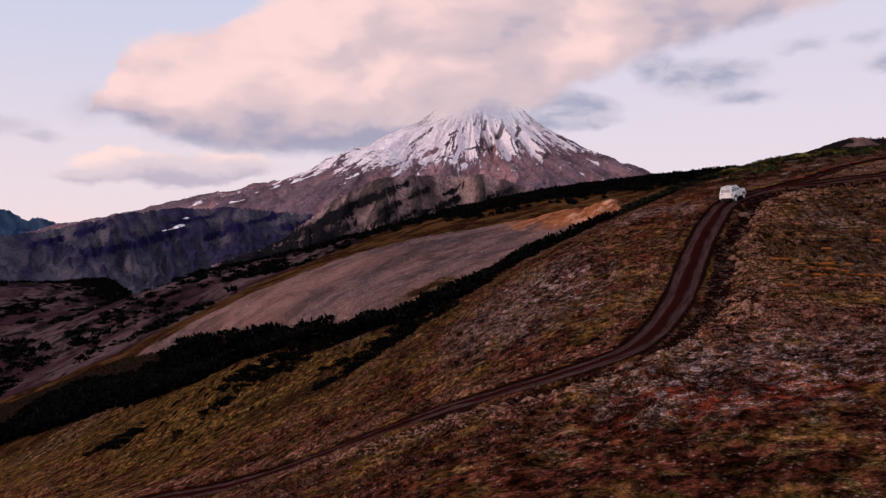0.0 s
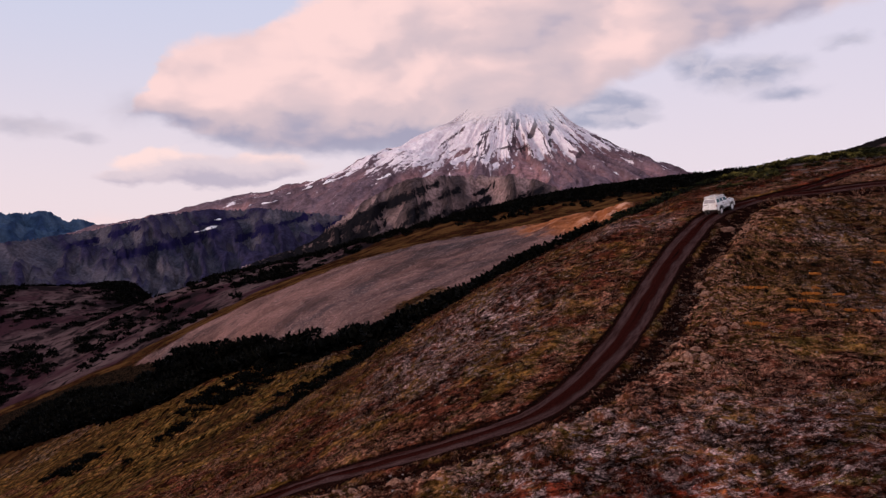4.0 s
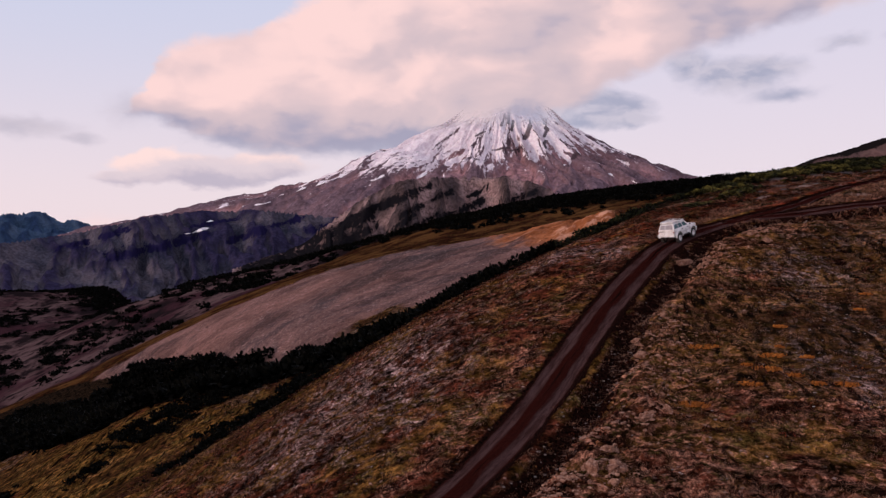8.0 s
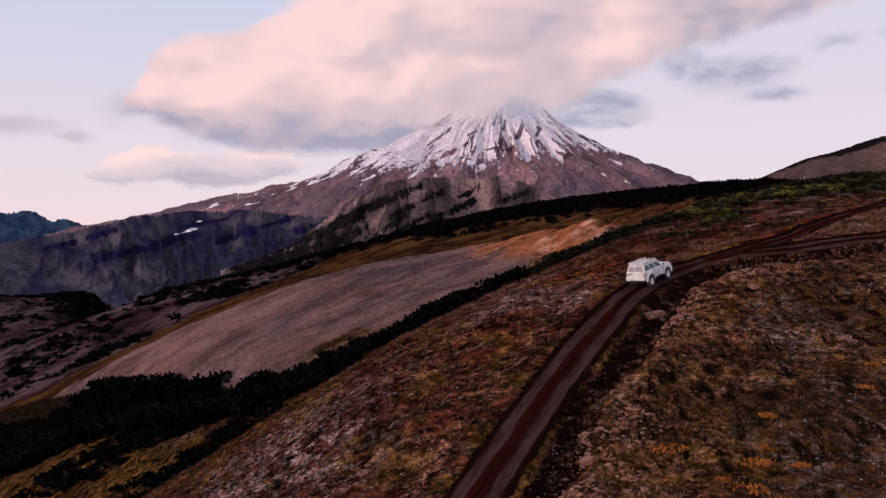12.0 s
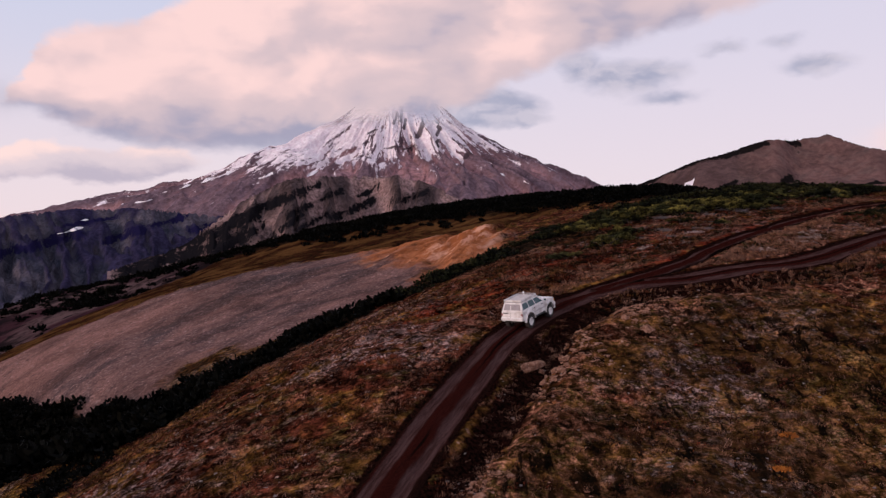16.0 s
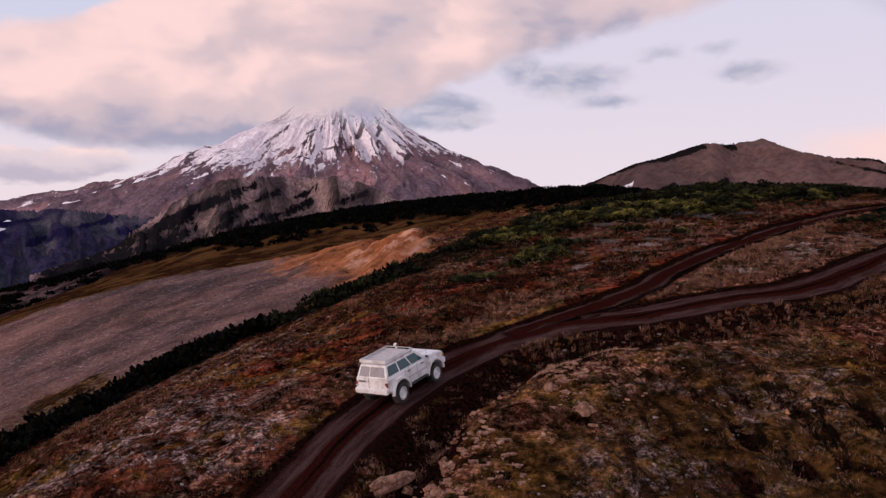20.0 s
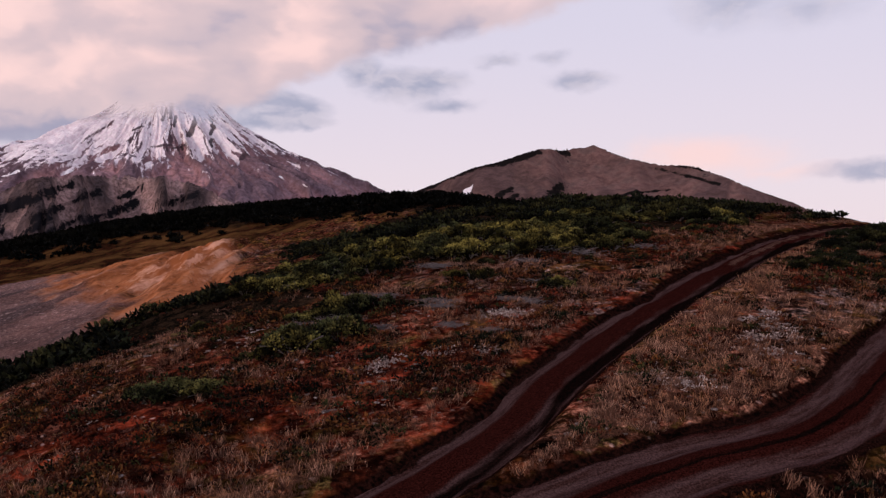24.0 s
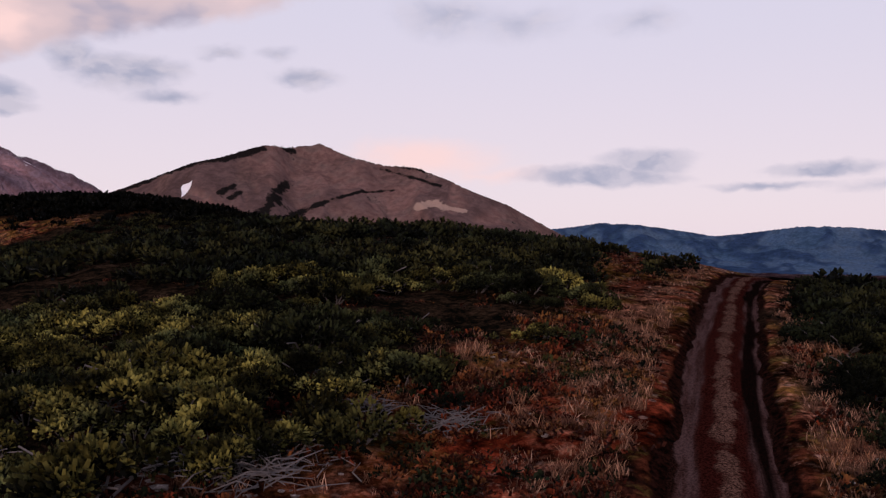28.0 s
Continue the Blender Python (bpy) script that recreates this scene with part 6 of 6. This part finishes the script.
# taller pale tufts, seed heads and dark heath on the hilltop that the camera passes low
def tall_tuft(seed):
    r = np.random.default_rng(seed)
    v = []
    for _ in range(22):
        a, w = r.uniform(0, 2 * np.pi), r.uniform(0.008, 0.014)
        foot = np.array([r.normal(0, 0.07), r.normal(0, 0.07), 0])
        tip = foot + np.array([np.cos(a) * r.uniform(0.03, 0.14), np.sin(a) * r.uniform(0.03, 0.14), r.uniform(0.10, 0.27)])
        b = a + r.uniform(0.8, 2.2)
        sidev = np.array([-np.sin(b), np.cos(b), 0]) * w
        v += [foot - sidev, foot + sidev, tip]
    return np.column_stack([np.array(v), np.tile([0.2, 0.2, 0.9], 22)])


tx, ty = spread(42000, 34, 82, 102, 134)
_, _, sz, _, _ = zones(tx, ty)
ok, s1, s2 = clear_of_tracks(tx, ty, 1.6)
verge = np.exp(-((np.minimum(np.abs(s1), np.abs(s2)) - 2.4) / 1.0) ** 2)
keep = ok & (rng.uniform(0, 1, len(tx)) < (0.02 + 0.25 * verge + 0.9 * (s1 < -1.7) * (s2 > 1.7) * (tx > 46) * (tx < 57) + 0.35 * np.exp(-((s2 - 2.4) / 0.7) ** 2) + 0.35 * ease(fractal(tx * 0.42, ty * 0.42, 3, 96), 0.56, 0.64)) * (1 - 0.85 * sz))
tx, ty = tx[keep][:12000], ty[keep][:12000]
stuff("tall_dry_grass", scattered([tall_tuft(720 + i) for i in range(6)], tx, ty, sample_ground(tx, ty) - 0.02, rng.uniform(0.6, 1.4, len(tx)), rng.uniform(0, 6.28, len(tx))), GRASS,
      "pale tufts of dry grass on the red hilltop heath", "grass", 3)
hx, hy = spread(16000, 34, 82, 102, 134)
_, _, sz, _, _ = zones(hx, hy)
ok, s1, s2 = clear_of_tracks(hx, hy, 1.75)
keep = ok & (rng.uniform(0, 1, len(hx)) < (1 - 0.8 * sz) * ease(fractal(hx * 0.45, hy * 0.45, 3, 56), 0.40, 0.58))
hx, hy = hx[keep][:6000], hy[keep][:6000]
low_bush = [lobed_bush(4, 10, 0.34, 0.20, 0.07, 0.045, 640 + i) for i in range(6)]
half = rng.uniform(0, 1, len(hx)) < 0.62
for mat, some, words in ((HEATH, half, "dark red heath cushions on the hilltop"), (PINE_DARKENED, ~half, "small dark green crowberry cushions on the hilltop")):
    stuff("hilltop_cushions", scattered(low_bush, hx[some], hy[some], sample_ground(hx[some], hy[some]) - 0.02, rng.uniform(0.6, 1.4, some.sum()), rng.uniform(0, 6.28, some.sum())), mat, words, "heath")


# stones
def stone_shape(seed):
    r = np.random.default_rng(seed)
    bm = bmesh.new()
    bmesh.ops.create_icosphere(bm, subdivisions=1, radius=1)
    me_v = np.array([v.co[:] for v in bm.verts])
    me_f = np.array([[v.index for v in f.verts] for f in bm.faces])
    bm.free()
    me_v = me_v * (1 + r.uniform(-0.28, 0.25, (len(me_v), 1))) * (r.uniform(0.8, 1.3), r.uniform(0.7, 1.1), r.uniform(0.4, 0.7))
    return me_v[me_f.reshape(-1)]


stone_shapes = [stone_shape(800 + i) for i in range(7)]
qx, qy = spread(40000, -22, 90, 42, 140)
_, _, sz, _, lich = zones(qx, qy)
ok, s1, s2 = clear_of_tracks(qx, qy, 1.7)
keep = ok & (rng.uniform(0, 1, len(qx)) < (0.03 + 0.55 * lich * ease(fractal(qx * 0.4, qy * 0.4, 3, 97), 0.4, 0.6)) * (1 - sz))
qx, qy = qx[keep][:10000], qy[keep][:10000]
wx, wy = spread(9000, 36, 80, 102, 132)
_, _, sz, _, lich = zones(wx, wy)
ok, s1, s2 = clear_of_tracks(wx, wy, 1.7)
keep = ok & (rng.uniform(0, 1, len(wx)) < (0.05 + 0.5 * ease(fractal(wx * 0.22, wy * 0.22, 3, 98), 0.54, 0.66)) * (1 - sz))
qx, qy = np.concatenate([qx, wx[keep]]), np.concatenate([qy, wy[keep]])
stuff("lichen_stones", scattered(stone_shapes, qx, qy, sample_ground(qx, qy), rng.uniform(0.03, 0.095, len(qx)) * rng.uniform(0.7, 1.5, len(qx)), rng.uniform(0, 6.28, len(qx))), STONE,
      "scattered grey lichen-covered stones", "stones", 3)


def boulder_mesh(seed):
    r = np.random.default_rng(seed)
    bm = bmesh.new()
    bmesh.ops.create_icosphere(bm, subdivisions=3, radius=1)
    sx, sy, sz2 = r.uniform(0.9, 1.4), r.uniform(0.6, 1.0), r.uniform(0.5, 0.9)
    for v in bm.verts:
        n = noise.fractal(v.co * 1.3 + Vector((seed, 0, 0)), 0.8, 2.0, 4)
        v.co *= 1 + 0.5 * n
        v.co = Vector((v.co.x * sx, v.co.y * sy, max(-0.35, v.co.z * sz2)))
    me = bpy.data.meshes.new("boulder")
    bm.to_mesh(me)
    bm.free()
    me.materials.append(PALE_ROCK)
    return me


boulders = [boulder_mesh(i) for i in range(6)]
made = 0
for i in range(760):
    k = int(rng.uniform(104, 288))
    d = MAIN_TRACK[k + 1] - MAIN_TRACK[k]
    d /= np.hypot(*d)
    off = rng.normal(4.9, 1.1)
    size = 0.09 + 0.36 * rng.uniform(0, 1) ** 2.5
    turn = rng.uniform(0, 6.28)
    if made >= 290 or off < 3.0 or soft_noise(k * 0.09, off * 0.5, 5) < 0.56 + 0.22 * ease(k, 226, 250):
        continue
    p = MAIN_TRACK[k] + np.array([d[1], -d[0]]) * off
    s2, _ = track_distance(SIDE_TRACK, p[:1], p[1:])
    if abs(s2[0]) < 3.4:
        continue
    made += 1
    rock = new("boulder", boulders[i % 6])
    rock.location = (p[0], p[1], float(sample_ground(p[0], p[1])) - 0.05 * size)
    rock.rotation_euler = (rng.normal(0, 0.15), rng.normal(0, 0.15), turn)
    rock.scale = (size, size, size)
    tagged(rock, "pale weathered rock in the eroded bank beside the track", "rock", "rocks along the bank")
n = 5200
ck = rng.integers(104, 288, n)
cd = MAIN_TRACK[ck + 1] - MAIN_TRACK[ck]
cd /= np.hypot(cd[:, 0], cd[:, 1])[:, None]
co = rng.normal(4.8, 1.25, n)
cx, cy = MAIN_TRACK[ck, 0] + cd[:, 1] * co + rng.normal(0, 0.3, n), MAIN_TRACK[ck, 1] - cd[:, 0] * co + rng.normal(0, 0.3, n)
ok, s1, s2 = clear_of_tracks(cx, cy, 2.6)
keep = ok & (s1 > 2.9) & (fractal(cx * 0.42, cy * 0.42, 3, 57) > 0.535 + 0.05 * ease(ck, 232, 250))
cx, cy = cx[keep], cy[keep]
stuff("bank_clods", scattered(stone_shapes, cx, cy, sample_ground(cx, cy) + 0.01, 0.05 + 0.16 * rng.uniform(0, 1, len(cx)) ** 2, rng.uniform(0, 6.28, len(cx))), PALE_ROCK,
      "crumbled pale clods of the eroded bank", "clods", 3)
n = 900
ck, co = rng.integers(120, 284, n), rng.uniform(1.9, 4.2, n)
cd = MAIN_TRACK[ck + 1] - MAIN_TRACK[ck]
cd /= np.hypot(cd[:, 0], cd[:, 1])[:, None]
cx, cy = MAIN_TRACK[ck, 0] + cd[:, 1] * co, MAIN_TRACK[ck, 1] - cd[:, 0] * co
keep = (np.abs(track_distance(SIDE_TRACK, cx, cy)[0]) > 2.2) & (fractal(cx * 0.3, cy * 0.3, 3, 58) > 0.46)
cx, cy = cx[keep], cy[keep]
stuff("ditch_pebbles", scattered(stone_shapes, cx, cy, sample_ground(cx, cy) + 0.01, 0.025 + 0.075 * rng.uniform(0, 1, len(cx)) ** 2, rng.uniform(0, 6.28, len(cx))), STONE,
      "light pebbles strewn over the bare earth beside the track", "pebbles", 3)
slab = new("rock_slab", boulders[2])
slab.location = (32.65, 93.45, float(sample_ground(32.65, 93.45)) + 0.02)
slab.rotation_euler = (0.05, -0.12, radians(38))
slab.scale = (1.05, 0.36, 0.42)
tagged(slab, "long pale rock slab lying on the bank by the track", "rock")

# orange moss cushions on the slope above the track
moss_shapes = [leaf_cloud(60, 3, 0.8, 0.10, 0.12, 0.09, 900 + i) for i in range(3)]
moss_meshes = [mesh_of("moss_cushion", v[:, :3], quads(len(v) // 4), MOSS, False, {"tip": v[:, 3]}) for v in moss_shapes]
for i, (x, y, r) in enumerate(((29.4, 75.0, 1.1), (33.1, 74.1, 0.75), (32.0, 71.2, 0.75), (30.3, 68.8, 0.6), (26.9, 66.7, 0.7), (35.0, 73.8, 0.4), (33.0, 70.2, 0.5), (33.8, 69.1, 0.4), (35.3, 69.2, 0.6),
                               (35.0, 78.1, 0.45), (31.2, 72.4, 0.3), (34.0, 75.4, 0.3), (41.5, 82.0, 0.4), (43.0, 84.5, 0.45))):
    cushion = new("moss_cushion", moss_meshes[i % 3])
    cushion.location = (x, y, float(sample_ground(x, y)) + 0.02)
    cushion.rotation_euler = (0, 0, i * 1.7)
    cushion.scale = (r * 0.95, r * 1.05, 1.4)
    tagged(cushion, "flat orange moss cushion on the slope", "moss", "moss cushions", "stuff")


# grey tangles of dead branches
def tangle_mesh(seed):
    r = np.random.default_rng(seed)
    bm = bmesh.new()
    for _ in range(90):
        a = r.uniform(0, 2 * np.pi)
        p = Vector((r.normal(0, 0.45), r.normal(0, 0.35), r.uniform(0.02, 0.16)))
        q = p + Vector((math.cos(a), math.sin(a), r.uniform(-0.05, 0.25))) * r.uniform(0.35, 0.8)
        m = (p + q) / 2 + Vector((r.normal(0, 0.06), r.normal(0, 0.06), r.uniform(0, 0.08)))
        rod(bm, p, m, 0.010, 3)
        rod(bm, m, q, 0.006, 3)
    me = bpy.data.meshes.new("dead_branches")
    bm.to_mesh(me)
    bm.free()
    me.materials.append(TWIG)
    return me


tangles = [tangle_mesh(950 + i) for i in range(4)]
for i, (x, y, r) in enumerate(((52.4, 128.7, 1.1), (50.3, 122.3, 1.2), (53.6, 120.1, 0.9), (47.1, 125.6, 1.0), (48.1, 127.1, 0.9), (59.0, 129.1, 1.5), (59.9, 128.4, 1.5), (60.6, 129.5, 1.2),
                               (48.8, 124.5, 1.1), (50.0, 121.1, 1.0), (52.5, 128.7, 1.0), (55.1, 123.4, 0.9), (46.3, 121.9, 1.1), (50.6, 117.0, 0.8), (49.6, 118.6, 0.8), (53.0, 121.0, 0.8), (47.4, 120.2, 0.8),
                               (62.9, 129.9, 1.0), (63.8, 128.6, 1.2), (63.2, 132.4, 0.9), (58.2, 131.7, 1.0), (45.0, 122.5, 0.8), (56.3, 126.5, 0.9))):
    dead = new("dead_branches", tangles[i % 4])
    dead.location = (x, y, float(sample_ground(x, y)) + 0.02)
    dead.rotation_euler = (0, 0, i * 2.1)
    dead.scale = (r * 0.75, r * 0.75, r)
    tagged(dead, "grey tangle of dead dwarf-pine branches on the ground", "dead branches", "dead branches", "stuff")

# crusts of white lichen among the hilltop heath
lichen_x, lichen_y = [], []
for x, y, r in ((58.8, 112.9, 1.1), (53.5, 111.2, 1.0), (54.0, 110.3, 0.8), (59.4, 113.9, 0.7), (49.6, 115.2, 0.6), (48.3, 116.0, 0.6), (51.3, 119.2, 0.9), (52.0, 118.7, 0.7), (46.3, 116.5, 0.7), (52.2, 116.9, 0.5), (57.6, 111.4, 0.6), (60.6, 114.9, 0.5)):
    n = int(70 * r * r)
    lichen_x.append(rng.normal(x, 0.5 * r, n))
    lichen_y.append(rng.normal(y, 0.4 * r, n))
lichen_x, lichen_y = np.concatenate(lichen_x), np.concatenate(lichen_y)
ok, _, _ = clear_of_tracks(lichen_x, lichen_y, 1.7)
lichen_x, lichen_y = lichen_x[ok], lichen_y[ok]
stuff("lichen_crusts", scattered([lobed_bush(3, 7, 0.22, 0.13, 0.05, 0.04, 660 + i) for i in range(5)], lichen_x, lichen_y, sample_ground(lichen_x, lichen_y), rng.uniform(0.4, 1.1, len(lichen_x)), rng.uniform(0, 6.28, len(lichen_x))), LICHEN,
      "white lichen crusts among the red heath", "lichen")
